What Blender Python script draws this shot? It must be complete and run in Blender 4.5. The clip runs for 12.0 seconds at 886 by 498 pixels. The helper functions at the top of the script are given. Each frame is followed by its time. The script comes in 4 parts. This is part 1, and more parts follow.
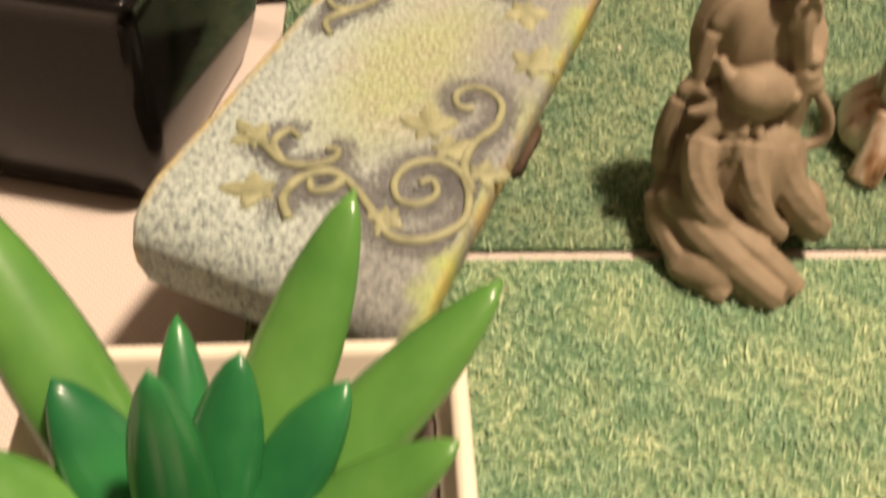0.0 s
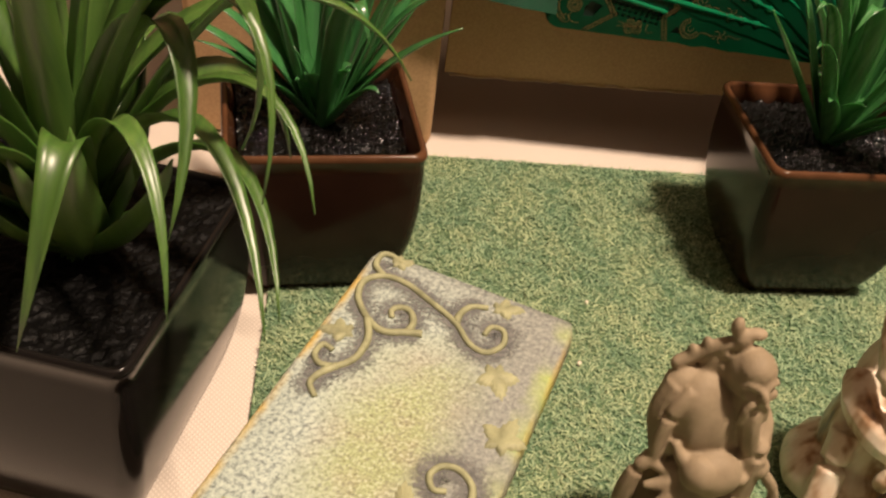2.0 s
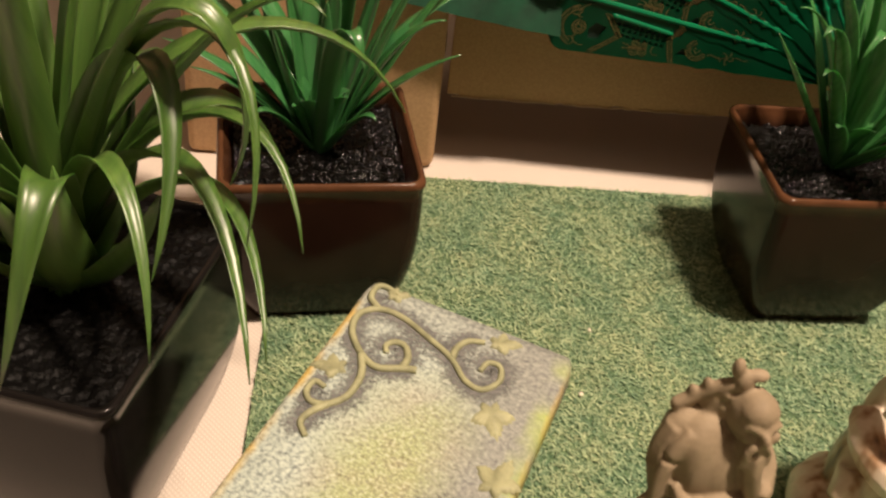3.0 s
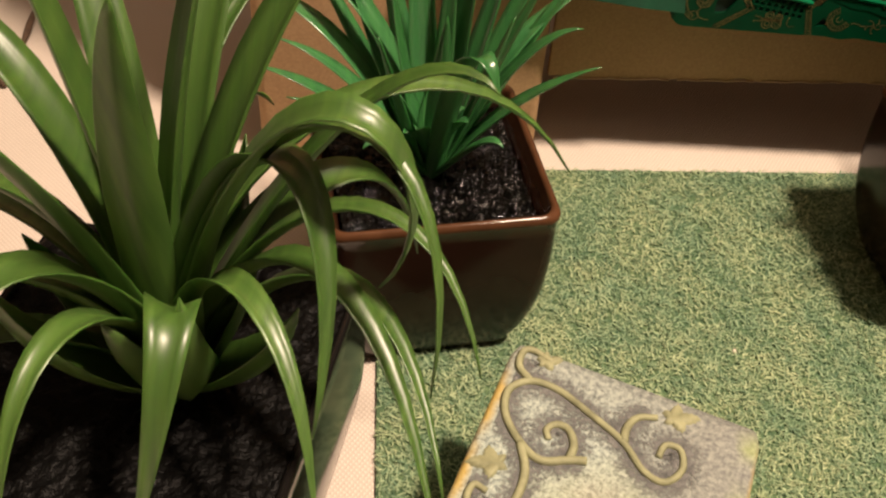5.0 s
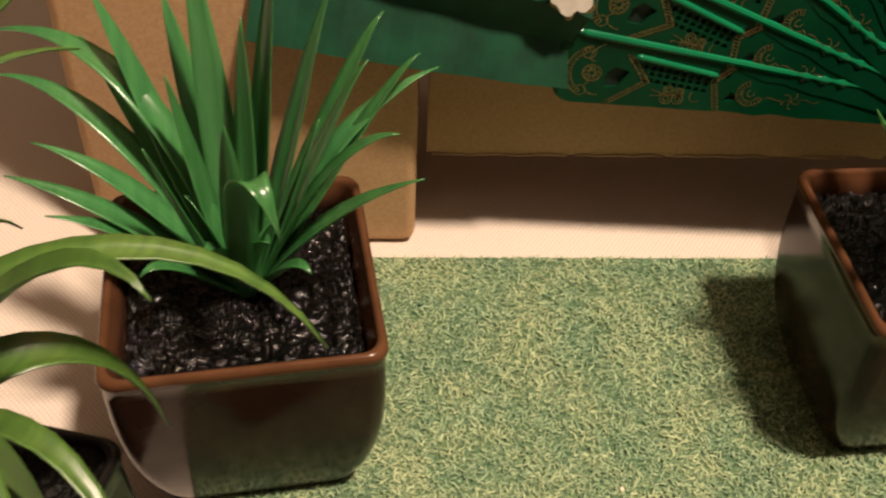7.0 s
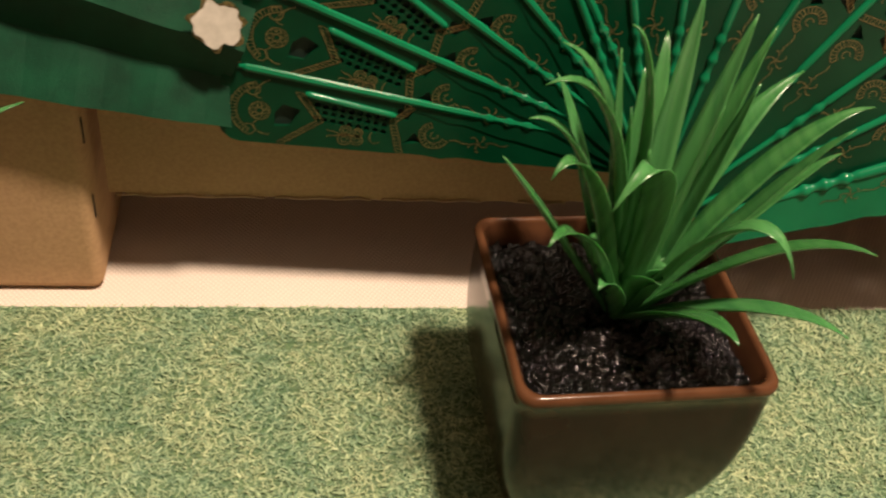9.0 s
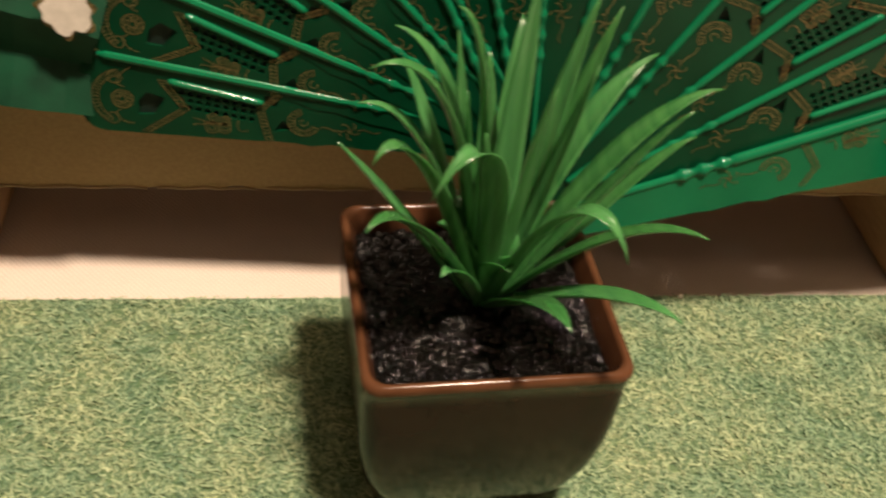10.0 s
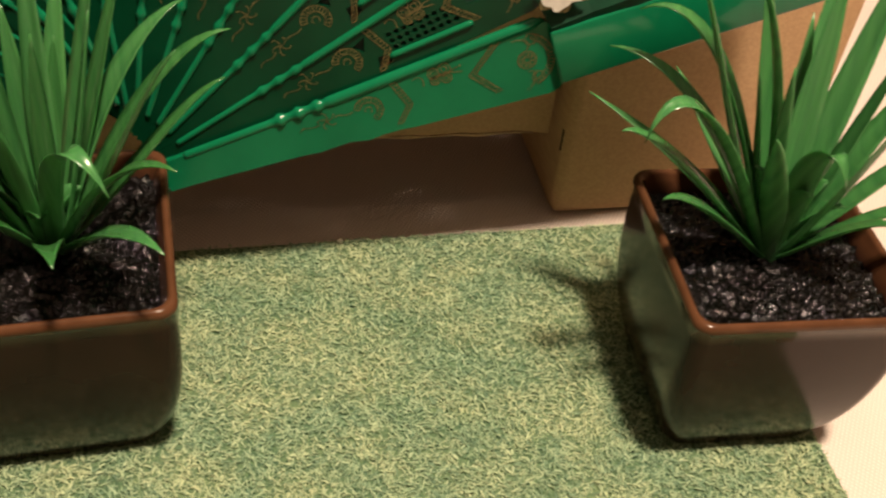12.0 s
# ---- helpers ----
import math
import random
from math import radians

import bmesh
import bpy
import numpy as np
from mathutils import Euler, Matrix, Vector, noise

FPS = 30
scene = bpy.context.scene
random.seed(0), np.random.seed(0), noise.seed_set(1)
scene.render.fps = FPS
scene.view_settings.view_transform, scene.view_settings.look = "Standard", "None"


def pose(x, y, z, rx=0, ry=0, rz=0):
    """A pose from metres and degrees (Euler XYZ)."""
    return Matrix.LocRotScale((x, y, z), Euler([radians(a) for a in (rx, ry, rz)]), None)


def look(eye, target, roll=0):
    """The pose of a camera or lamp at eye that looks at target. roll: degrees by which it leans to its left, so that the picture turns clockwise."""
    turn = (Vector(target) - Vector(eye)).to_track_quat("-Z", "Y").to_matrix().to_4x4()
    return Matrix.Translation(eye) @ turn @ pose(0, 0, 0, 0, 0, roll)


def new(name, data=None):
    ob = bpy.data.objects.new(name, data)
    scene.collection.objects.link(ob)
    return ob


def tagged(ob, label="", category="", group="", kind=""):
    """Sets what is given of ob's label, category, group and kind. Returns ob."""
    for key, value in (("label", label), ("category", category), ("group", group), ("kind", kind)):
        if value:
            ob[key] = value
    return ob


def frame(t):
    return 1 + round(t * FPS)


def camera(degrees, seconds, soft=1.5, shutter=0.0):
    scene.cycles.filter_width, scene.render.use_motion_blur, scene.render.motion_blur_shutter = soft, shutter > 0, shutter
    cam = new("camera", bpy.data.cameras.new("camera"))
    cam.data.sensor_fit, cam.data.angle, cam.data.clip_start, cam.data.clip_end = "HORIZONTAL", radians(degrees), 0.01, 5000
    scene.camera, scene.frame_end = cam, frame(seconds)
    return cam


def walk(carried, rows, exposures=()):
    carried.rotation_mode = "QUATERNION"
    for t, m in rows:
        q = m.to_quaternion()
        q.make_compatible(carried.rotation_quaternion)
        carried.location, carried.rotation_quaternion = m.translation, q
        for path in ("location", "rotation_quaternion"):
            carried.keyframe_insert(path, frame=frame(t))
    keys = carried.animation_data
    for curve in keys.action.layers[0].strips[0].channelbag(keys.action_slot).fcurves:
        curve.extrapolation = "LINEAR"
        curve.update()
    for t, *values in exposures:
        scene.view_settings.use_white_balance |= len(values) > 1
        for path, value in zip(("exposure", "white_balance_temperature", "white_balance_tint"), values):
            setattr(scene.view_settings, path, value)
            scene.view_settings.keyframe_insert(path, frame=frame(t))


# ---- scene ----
cam = camera(46.5, 12.0, soft=2.3, shutter=0.5)
PATH = [
    (0.0, (0.0800, -0.0383, 0.1816), (0.0938, 0.1714, -0.0326), 2.39),
    (0.5, (0.0780, -0.0208, 0.2034), (0.0960, 0.1987, -0.0003), 6.08),
    (1.0, (0.0746, -0.0175, 0.2197), (0.0935, 0.2141, 0.0299), 5.77),
    (1.5, (0.0675, -0.0162, 0.2291), (0.0928, 0.2181, 0.0434), 7.18),
    (2.0, (0.0712, -0.0134, 0.2316), (0.0991, 0.2211, 0.0466), 7.75),
    (2.5, (0.0767, -0.0092, 0.2346), (0.1031, 0.2266, 0.0511), 7.72),
    (3.0, (0.0762, -0.0047, 0.2342), (0.0997, 0.2310, 0.0501), 7.17),
    (3.5, (0.0490, 0.0191, 0.2347), (0.0655, 0.2522, 0.0466), 3.59),
    (3.7, (0.0437, 0.0271, 0.2343), (0.0685, 0.2560, 0.0418), 3.83),
    (5.3, (0.0474, 0.0591, 0.2390), (0.0660, 0.2727, 0.0292), 4.04),
    (5.5, (0.0512, 0.0655, 0.2384), (0.0726, 0.2781, 0.0279), 4.84),
    (6.0, (0.0734, 0.0839, 0.2339), (0.0930, 0.3007, 0.0275), 3.59),
    (6.5, (0.0896, 0.0987, 0.2293), (0.1029, 0.3160, 0.0228), 2.00),
    (6.7, (0.0910, 0.1012, 0.2314), (0.1048, 0.3173, 0.0238), 2.45),
    (8.3, (0.1330, 0.1193, 0.2199), (0.1690, 0.3394, 0.0193), 8.19),
    (8.5, (0.1425, 0.1175, 0.2200), (0.1836, 0.3392, 0.0221), 8.12),
    (9.0, (0.1600, 0.1208, 0.2236), (0.2016, 0.3411, 0.0243), 7.83),
    (9.5, (0.1749, 0.1216, 0.2229), (0.2161, 0.3416, 0.0231), 7.67),
    (10.0, (0.1924, 0.1195, 0.2238), (0.2349, 0.3381, 0.0229), 7.50),
    (10.5, (0.2190, 0.1138, 0.2251), (0.2694, 0.3308, 0.0241), 7.82),
    (11.0, (0.2398, 0.1094, 0.2262), (0.2963, 0.3240, 0.0243), 7.84),
    (11.5, (0.2636, 0.1018, 0.2273), (0.3219, 0.3138, 0.0231), 7.34),
    (12.0, (0.2793, 0.0947, 0.2308), (0.3384, 0.3065, 0.0268), 7.11),
]
walk(cam, [(t, look(eye, target, roll)) for t, eye, target, roll in PATH], [(0.0, 0.0), (6.5, 0.04), (8.5, 0.15), (10.5, 0.15), (12.0, 0.06)])

# ---------- world, lamp, exposure ----------
world = bpy.data.worlds.new("world")
scene.world = world
world.use_nodes = True
world.node_tree.nodes["Background"].inputs[0].default_value = (1.0, 0.72, 0.5, 1)
world.node_tree.nodes["Background"].inputs[1].default_value = 0.004
lamp_data = bpy.data.lights.new("ceiling_lamp_light", "POINT")
lamp_data.energy, lamp_data.color, lamp_data.shadow_soft_size = 100.0, (1.0, 0.77, 0.59), 0.05
lamp = new("ceiling_lamp_light", lamp_data)
lamp.matrix_basis = pose(0.42, 0.03, 1.1)


# ---------- materials ----------
def nodes_of(name, rough=0.5, metal=0.0, spec=0.5):
    m = bpy.data.materials.new(name)
    m.use_nodes = True
    nt = m.node_tree
    b = nt.nodes["Principled BSDF"]
    b.inputs["Roughness"].default_value = rough
    b.inputs["Metallic"].default_value = metal
    b.inputs["Specular IOR Level"].default_value = spec
    return m, nt, b


def add(nt, kind, **props):
    n = nt.nodes.new(kind)
    for k, v in props.items():
        if k in n.inputs:
            n.inputs[k].default_value = v
    return n


def ramp(nt, fac, stops):
    r = nt.nodes.new("ShaderNodeValToRGB")
    el = r.color_ramp.elements
    while len(el) < len(stops):
        el.new(0.5)
    for e, (p, c) in zip(el, stops):
        e.position, e.color = p, (*c, 1)
    nt.links.new(fac, r.inputs[0])
    return r.outputs[0]


def coords(nt, scale=(1, 1, 1), rot=(0, 0, 0)):
    c = nt.nodes.new("ShaderNodeTexCoord")
    mp = nt.nodes.new("ShaderNodeMapping")
    mp.inputs["Scale"].default_value = scale
    mp.inputs["Rotation"].default_value = rot
    nt.links.new(c.outputs["Object"], mp.inputs[0])
    return mp.outputs[0]


def noise_tex(nt, vec, scale, detail=4.0, rough=0.55):
    n = add(nt, "ShaderNodeTexNoise", Scale=scale, Detail=detail, Roughness=rough)
    nt.links.new(vec, n.inputs["Vector"])
    return n.outputs["Fac"]


def mixc(nt, fac, a, b, mode="MIX"):
    n = nt.nodes.new("ShaderNodeMix")
    n.data_type, n.blend_type = "RGBA", mode
    if isinstance(fac, (int, float)):
        n.inputs[0].default_value = fac
    else:
        nt.links.new(fac, n.inputs[0])
    for i, v in ((6, a), (7, b)):
        if isinstance(v, tuple):
            n.inputs[i].default_value = (*v, 1)
        else:
            nt.links.new(v, n.inputs[i])
    return n.outputs[2]


def bump(nt, b, height, strength=0.3, dist=0.001):
    n = add(nt, "ShaderNodeBump", Strength=strength, Distance=dist)
    nt.links.new(height, n.inputs["Height"])
    nt.links.new(n.outputs[0], b.inputs["Normal"])


def simple(name, c1, c2, rough=0.5, scale=60.0, metal=0.0, spec=0.5, bstr=0.0, bscale=400.0, coat=0.0):
    m, nt, b = nodes_of(name, rough, metal, spec)
    v = coords(nt)
    col = ramp(nt, noise_tex(nt, v, scale), [(0.3, c1), (0.7, c2)])
    nt.links.new(col, b.inputs["Base Color"])
    if bstr:
        bump(nt, b, noise_tex(nt, v, bscale), bstr, 0.0006)
    if coat:
        b.inputs["Coat Weight"].default_value = coat
        b.inputs["Coat Roughness"].default_value = 0.08
    return m


def make_cloth():
    m, nt, b = nodes_of("woven_tablecloth", 0.9, 0, 0.15)
    v = coords(nt, (1, 1, 1), (0, 0, 0.6))
    w1 = add(nt, "ShaderNodeTexWave", Scale=260.0, Distortion=0.6)
    nt.links.new(v, w1.inputs["Vector"])
    v2 = coords(nt, (1, 1, 1), (0, 0, -0.75))
    w2 = add(nt, "ShaderNodeTexWave", Scale=260.0, Distortion=0.6)
    nt.links.new(v2, w2.inputs["Vector"])
    h = nt.nodes.new("ShaderNodeMath")
    h.operation = "MULTIPLY"
    nt.links.new(w1.outputs["Fac"], h.inputs[0])
    nt.links.new(w2.outputs["Fac"], h.inputs[1])
    big = ramp(nt, noise_tex(nt, v, 9.0), [(0.3, (0.52, 0.45, 0.385)), (0.7, (0.58, 0.51, 0.44))])
    col = mixc(nt, h.outputs[0], big, (0.68, 0.61, 0.535))
    nt.links.new(col, b.inputs["Base Color"])
    bump(nt, b, h.outputs[0], 0.5, 0.0004)
    return m


def make_board():
    m, nt, b = nodes_of("brown_cardboard", 0.85, 0, 0.2)
    v = coords(nt, (1, 1, 1))
    fib = coords(nt, (900, 120, 900))
    n1 = ramp(nt, noise_tex(nt, v, 14.0), [(0.3, (0.49, 0.31, 0.165)), (0.7, (0.56, 0.37, 0.205))])
    n2 = ramp(nt, noise_tex(nt, fib, 1.0, 3.0), [(0.35, (0.75, 0.72, 0.7)), (0.65, (1, 1, 1))])
    nt.links.new(mixc(nt, 0.6, n1, n2, "MULTIPLY"), b.inputs["Base Color"])
    bump(nt, b, noise_tex(nt, v, 500.0), 0.15, 0.0004)
    return m


def make_grass(name, island, tone=1.0):
    m, nt, b = nodes_of(name, 0.7, 0, 0.25)
    v = coords(nt)
    patch = noise_tex(nt, v, 55.0, 3.0)
    if island:
        g = nt.nodes.new("ShaderNodeNewGeometry")
        fine = g.outputs["Random Per Island"]
    else:
        fine = noise_tex(nt, v, 900.0, 2.0)
    c1 = ramp(nt, fine, [(0.0, (0.13, 0.21, 0.135)), (0.3, (0.22, 0.305, 0.185)), (0.7, (0.335, 0.415, 0.25)), (1.0, (0.43, 0.50, 0.315))])
    c2 = ramp(nt, patch, [(0.38, (0.68 * tone, 0.83 * tone, 0.78 * tone)), (0.62, (1.12 * tone, 1.09 * tone, 0.98 * tone))])
    nt.links.new(mixc(nt, 0.8, c1, c2, "MULTIPLY"), b.inputs["Base Color"])
    if not island:
        nt.links.new(mixc(nt, 0.8, ramp(nt, fine, [(0.3, (0.05, 0.10, 0.06)), (0.7, (0.14, 0.21, 0.10))]), c2, "MULTIPLY"), b.inputs["Base Color"])
        bump(nt, b, fine, 0.8, 0.001)
    return m


def make_glaze(name, body, rim, split, rough=0.11, spec=0.22):
    """A dark glaze that thins to a lighter brown over the rim."""
    m, nt, b = nodes_of(name, rough, 0, spec)
    v = coords(nt)
    c = nt.nodes.new("ShaderNodeTexCoord")
    s = nt.nodes.new("ShaderNodeSeparateXYZ")
    nt.links.new(c.outputs["Object"], s.inputs[0])
    wob = nt.nodes.new("ShaderNodeMath")
    wob.operation = "MULTIPLY_ADD"
    nt.links.new(noise_tex(nt, v, 90.0), wob.inputs[0])
    wob.inputs[1].default_value = 0.0035
    nt.links.new(s.outputs["Z"], wob.inputs[2])
    mr = add(nt, "ShaderNodeMapRange")
    mr.inputs["From Min"].default_value, mr.inputs["From Max"].default_value = split, split + 0.004
    nt.links.new(wob.outputs[0], mr.inputs[0])
    base = ramp(nt, noise_tex(nt, v, 60.0), [(0.3, body), (0.7, tuple(x * 1.35 for x in body))])
    edge = ramp(nt, noise_tex(nt, v, 150.0), [(0.3, rim), (0.7, tuple(x * 1.4 for x in rim))])
    nt.links.new(mixc(nt, mr.outputs[0], base, edge), b.inputs["Base Color"])
    r = ramp(nt, noise_tex(nt, v, 35.0), [(0.3, (rough,) * 3), (0.7, (rough * 1.5,) * 3)])
    nt.links.new(r, b.inputs["Roughness"])
    bump(nt, b, noise_tex(nt, v, 160.0), 0.06, 0.0005)
    return m


def make_leaf(name, dark, light, rough=0.35, trans=0.25):
    m, nt, b = nodes_of(name, rough, 0, 0.75)
    v = coords(nt, (700, 30, 30))
    inf = nt.nodes.new("ShaderNodeObjectInfo")
    streak = noise_tex(nt, v, 1.0, 3.0)
    c1 = ramp(nt, streak, [(0.2, dark), (0.8, light)])
    c2 = ramp(nt, inf.outputs["Random"], [(0.0, (0.65, 0.72, 0.6)), (1.0, (1.0, 1.0, 1.0))])
    nt.links.new(mixc(nt, 1.0, c1, c2, "MULTIPLY"), b.inputs["Base Color"])
    b.inputs["Subsurface Weight"].default_value = trans
    b.inputs["Subsurface Radius"].default_value = (0.001, 0.002, 0.0008)
    b.inputs["Subsurface Scale"].default_value = 0.6
    bump(nt, b, streak, 0.12, 0.0004)
    return m


def make_soil(name, rough, spec):
    m, nt, b = nodes_of(name, rough, 0, spec)
    v = coords(nt)
    n = noise_tex(nt, v, 420.0, 3.0, 0.6)
    nt.links.new(ramp(nt, n, [(0.35, (0.0012, 0.0012, 0.0012)), (0.75, (0.004, 0.0038, 0.0035))]), b.inputs["Base Color"])
    bump(nt, b, n, 0.7, 0.0016)
    return m


def make_stone():
    m, nt, b = nodes_of("painted_mossy_stone", 0.75, 0, 0.25)
    v = coords(nt)
    patch = noise_tex(nt, v, 26.0, 2.0)
    fine = noise_tex(nt, v, 800.0, 5.0, 0.75)
    spots = noise_tex(nt, v, 1100.0, 2.0)
    # position along and across the slab for its mossy middle
    c = nt.nodes.new("ShaderNodeTexCoord")
    mp = nt.nodes.new("ShaderNodeMapping")
    mp.inputs["Scale"].default_value = (1 / 0.030, 1 / 0.058, 0)
    nt.links.new(c.outputs["Object"], mp.inputs[0])
    ln = nt.nodes.new("ShaderNodeVectorMath")
    ln.operation = "LENGTH"
    nt.links.new(mp.outputs[0], ln.inputs[0])
    sm = nt.nodes.new("ShaderNodeMath")
    sm.operation = "MULTIPLY_ADD"
    nt.links.new(patch, sm.inputs[0])
    sm.inputs[1].default_value = 0.7
    nt.links.new(ln.outputs["Value"], sm.inputs[2])
    moss = ramp(nt, sm.outputs[0], [(0.50, (0.72, 0.72, 0.72)), (1.25, (0, 0, 0))])
    sep = nt.nodes.new("ShaderNodeSeparateXYZ")
    nt.links.new(c.outputs["Object"], sep.inputs[0])

    def band(source, lo, hi, wobble, blur):
        """0 to 1 across a stretch of the slab, with an uneven border."""
        a = nt.nodes.new("ShaderNodeMath")
        a.operation = "MULTIPLY_ADD"
        nt.links.new(noise_tex(nt, v, blur, 3.0), a.inputs[0])
        a.inputs[1].default_value = wobble
        nt.links.new(source, a.inputs[2])
        r = add(nt, "ShaderNodeMapRange")
        r.inputs["From Min"].default_value, r.inputs["From Max"].default_value = lo + wobble / 2, hi + wobble / 2
        nt.links.new(a.outputs[0], r.inputs[0])
        return r.outputs[0]

    # pale chalky ground with dark pits, greyer towards one long side and the far end
    pale = ramp(nt, fine, [(0.36, (0.11, 0.135, 0.135)), (0.45, (0.28, 0.325, 0.295)), (0.53, (0.41, 0.475, 0.42)), (0.66, (0.53, 0.59, 0.51))])
    dull = ramp(nt, fine, [(0.32, (0.12, 0.125, 0.125)), (0.46, (0.205, 0.215, 0.20)), (0.64, (0.34, 0.355, 0.31))])
    base = mixc(nt, band(sep.outputs["X"], -0.006, 0.020, 0.030, 40.0), pale, dull)
    far = mixc(nt, 0.55, base, dull)
    base = mixc(nt, band(sep.outputs["Y"], 0.034, 0.058, 0.020, 50.0), base, far)
    # yellow-green and ochre sponged over the middle
    green = ramp(nt, spots, [(0.32, (0.16, 0.15, 0.075)), (0.45, (0.27, 0.30, 0.11)), (0.55, (0.36, 0.41, 0.17)), (0.66, (0.50, 0.54, 0.36))])
    ochre = ramp(nt, spots, [(0.32, (0.15, 0.12, 0.07)), (0.50, (0.32, 0.28, 0.15)), (0.66, (0.52, 0.50, 0.37))])
    sponge = mixc(nt, ramp(nt, noise_tex(nt, v, 60.0, 3.0), [(0.46, (0, 0, 0)), (0.66, (1, 1, 1))]), green, ochre)
    base = mixc(nt, moss, base, sponge)
    # bright moss green along one edge, ochre on the rubbed rims
    edge = mixc(nt, spots, (0.24, 0.36, 0.05), (0.50, 0.56, 0.18))
    keep = nt.nodes.new("ShaderNodeMath")
    keep.operation = "MULTIPLY"
    nt.links.new(band(sep.outputs["X"], 0.0235, 0.0295, 0.010, 120.0), keep.inputs[0])
    nt.links.new(ramp(nt, noise_tex(nt, v, 38.0, 2.0), [(0.40, (0, 0, 0)), (0.58, (0.9, 0.9, 0.9))]), keep.inputs[1])
    base = mixc(nt, keep.outputs[0], base, edge)
    ax = nt.nodes.new("ShaderNodeMath")
    ax.operation = "ABSOLUTE"
    nt.links.new(sep.outputs["X"], ax.inputs[0])
    rub = nt.nodes.new("ShaderNodeMath")
    rub.operation = "MULTIPLY"
    nt.links.new(band(ax.outputs[0], 0.0282, 0.0302, 0.002, 160.0), rub.inputs[0])
    nt.links.new(ramp(nt, noise_tex(nt, v, 70.0, 2.0), [(0.40, (0.1, 0.1, 0.1)), (0.60, (0.9, 0.9, 0.9))]), rub.inputs[1])
    base = mixc(nt, rub.outputs[0], base, (0.56, 0.40, 0.10))
    nt.links.new(base, b.inputs["Base Color"])
    bump(nt, b, fine, 0.6, 0.0007)
    return m


CLOTH, BOARD = make_cloth(), make_board()
TURF, BLADE = make_grass("printed_turf_backing", False), make_grass("turf_fibres", True)
# second mat: same turf colours multiplied to a paler tone
TURF_PALE, BLADE_PALE = make_grass("pale_turf_backing", False, 1.5), make_grass("pale_turf_fibres", True, 1.4)
GLAZE = make_glaze("brown_glazed_ceramic", (0.0170, 0.0078, 0.0050), (0.062, 0.027, 0.0125), 0.0540)
BLACK = make_glaze("black_glazed_ceramic", (0.007, 0.006, 0.0055), (0.008, 0.007, 0.0065), 0.2)
CREAM = simple("cream_glazed_ceramic", (0.70, 0.62, 0.48), (0.78, 0.71, 0.58), 0.25, 40)
SOIL, SOIL_DULL = make_soil("black_glossy_soil", 0.11, 0.26), make_soil("black_foam_soil", 0.5, 0.12)
LEAF = make_leaf("bright_plastic_leaf", (0.028, 0.140, 0.042), (0.080, 0.250, 0.078), 0.27)
LEAF_DEEP = make_leaf("deep_green_plastic_leaf", (0.024, 0.115, 0.038), (0.062, 0.215, 0.064), 0.28)
LEAF_OLIVE = make_leaf("olive_rubber_leaf", (0.036, 0.088, 0.016), (0.095, 0.180, 0.032), 0.40)
LEAF_FAT = simple("glossy_succulent_leaf", (0.065, 0.19, 0.035), (0.115, 0.27, 0.055), 0.26, 70, 0, 0.6)
LEAF_BLUE = simple("dark_succulent_leaf", (0.012, 0.11, 0.035), (0.03, 0.19, 0.05), 0.3, 70, 0, 0.6)
STONE = make_stone()
VINE = simple("gilded_vine_relief", (0.19, 0.195, 0.11), (0.35, 0.355, 0.205), 0.6, 220, 0, 0.3, 0.3, 900)
DARKSTONE = simple("dark_brown_resin", (0.06, 0.04, 0.03), (0.12, 0.08, 0.05), 0.7, 80, 0, 0.3, 0.3)
CLAY = simple("unglazed_tan_clay", (0.20, 0.155, 0.098), (0.285, 0.225, 0.148), 0.7, 110, 0, 0.3, 0.15, 700)
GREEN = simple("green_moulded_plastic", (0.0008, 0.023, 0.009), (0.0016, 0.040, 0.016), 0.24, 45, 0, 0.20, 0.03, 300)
SATIN = simple("green_pleated_satin", (0.0012, 0.026, 0.0115), (0.0030, 0.050, 0.022), 0.50, 120, 0, 0.3, 0.2, 2500)
# lit copy of the stick green: brightness of guard and rails put into colour
GREEN_LIT = simple("lit_green_moulded_plastic", (0.002, 0.110, 0.045), (0.005, 0.145, 0.060), 0.13, 45, 0, 0.36, 0.03, 300)
# near-black green that stands in for shade inside the stick openings
HOLE_SHADE = simple("hole_shade_green", (0.002, 0.012, 0.007), (0.003, 0.020, 0.011), 0.6, 90)
GOLD = simple("gold_print", (0.03, 0.026, 0.009), (0.27, 0.20, 0.08), 0.32, 1100, 0.5)
WHITE = simple("white_print", (0.50, 0.47, 0.41), (0.66, 0.62, 0.55), 0.5, 300)
WALL = simple("painted_plaster", (0.24, 0.205, 0.175), (0.28, 0.24, 0.20), 0.9, 3.0)
BARK = simple("dry_brown_stem", (0.05, 0.028, 0.016), (0.10, 0.06, 0.035), 0.8, 300)
WOOD = simple("dark_wood", (0.10, 0.055, 0.03), (0.16, 0.09, 0.05), 0.5, 12.0)

# dark speckled patina round the relief, with the shade beside it painted in
SHADE_WASH, nt, b = nodes_of("dark_patina_and_shade", 0.8, 0, 0.2)
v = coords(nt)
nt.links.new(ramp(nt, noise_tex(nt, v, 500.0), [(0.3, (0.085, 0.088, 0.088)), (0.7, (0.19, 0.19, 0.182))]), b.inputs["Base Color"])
wash_cover = nt.nodes.new("ShaderNodeAttribute")
wash_cover.attribute_name = "wash_cover"
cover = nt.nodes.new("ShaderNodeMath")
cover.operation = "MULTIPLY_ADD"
nt.links.new(wash_cover.outputs["Fac"], cover.inputs[0])
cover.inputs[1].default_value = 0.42
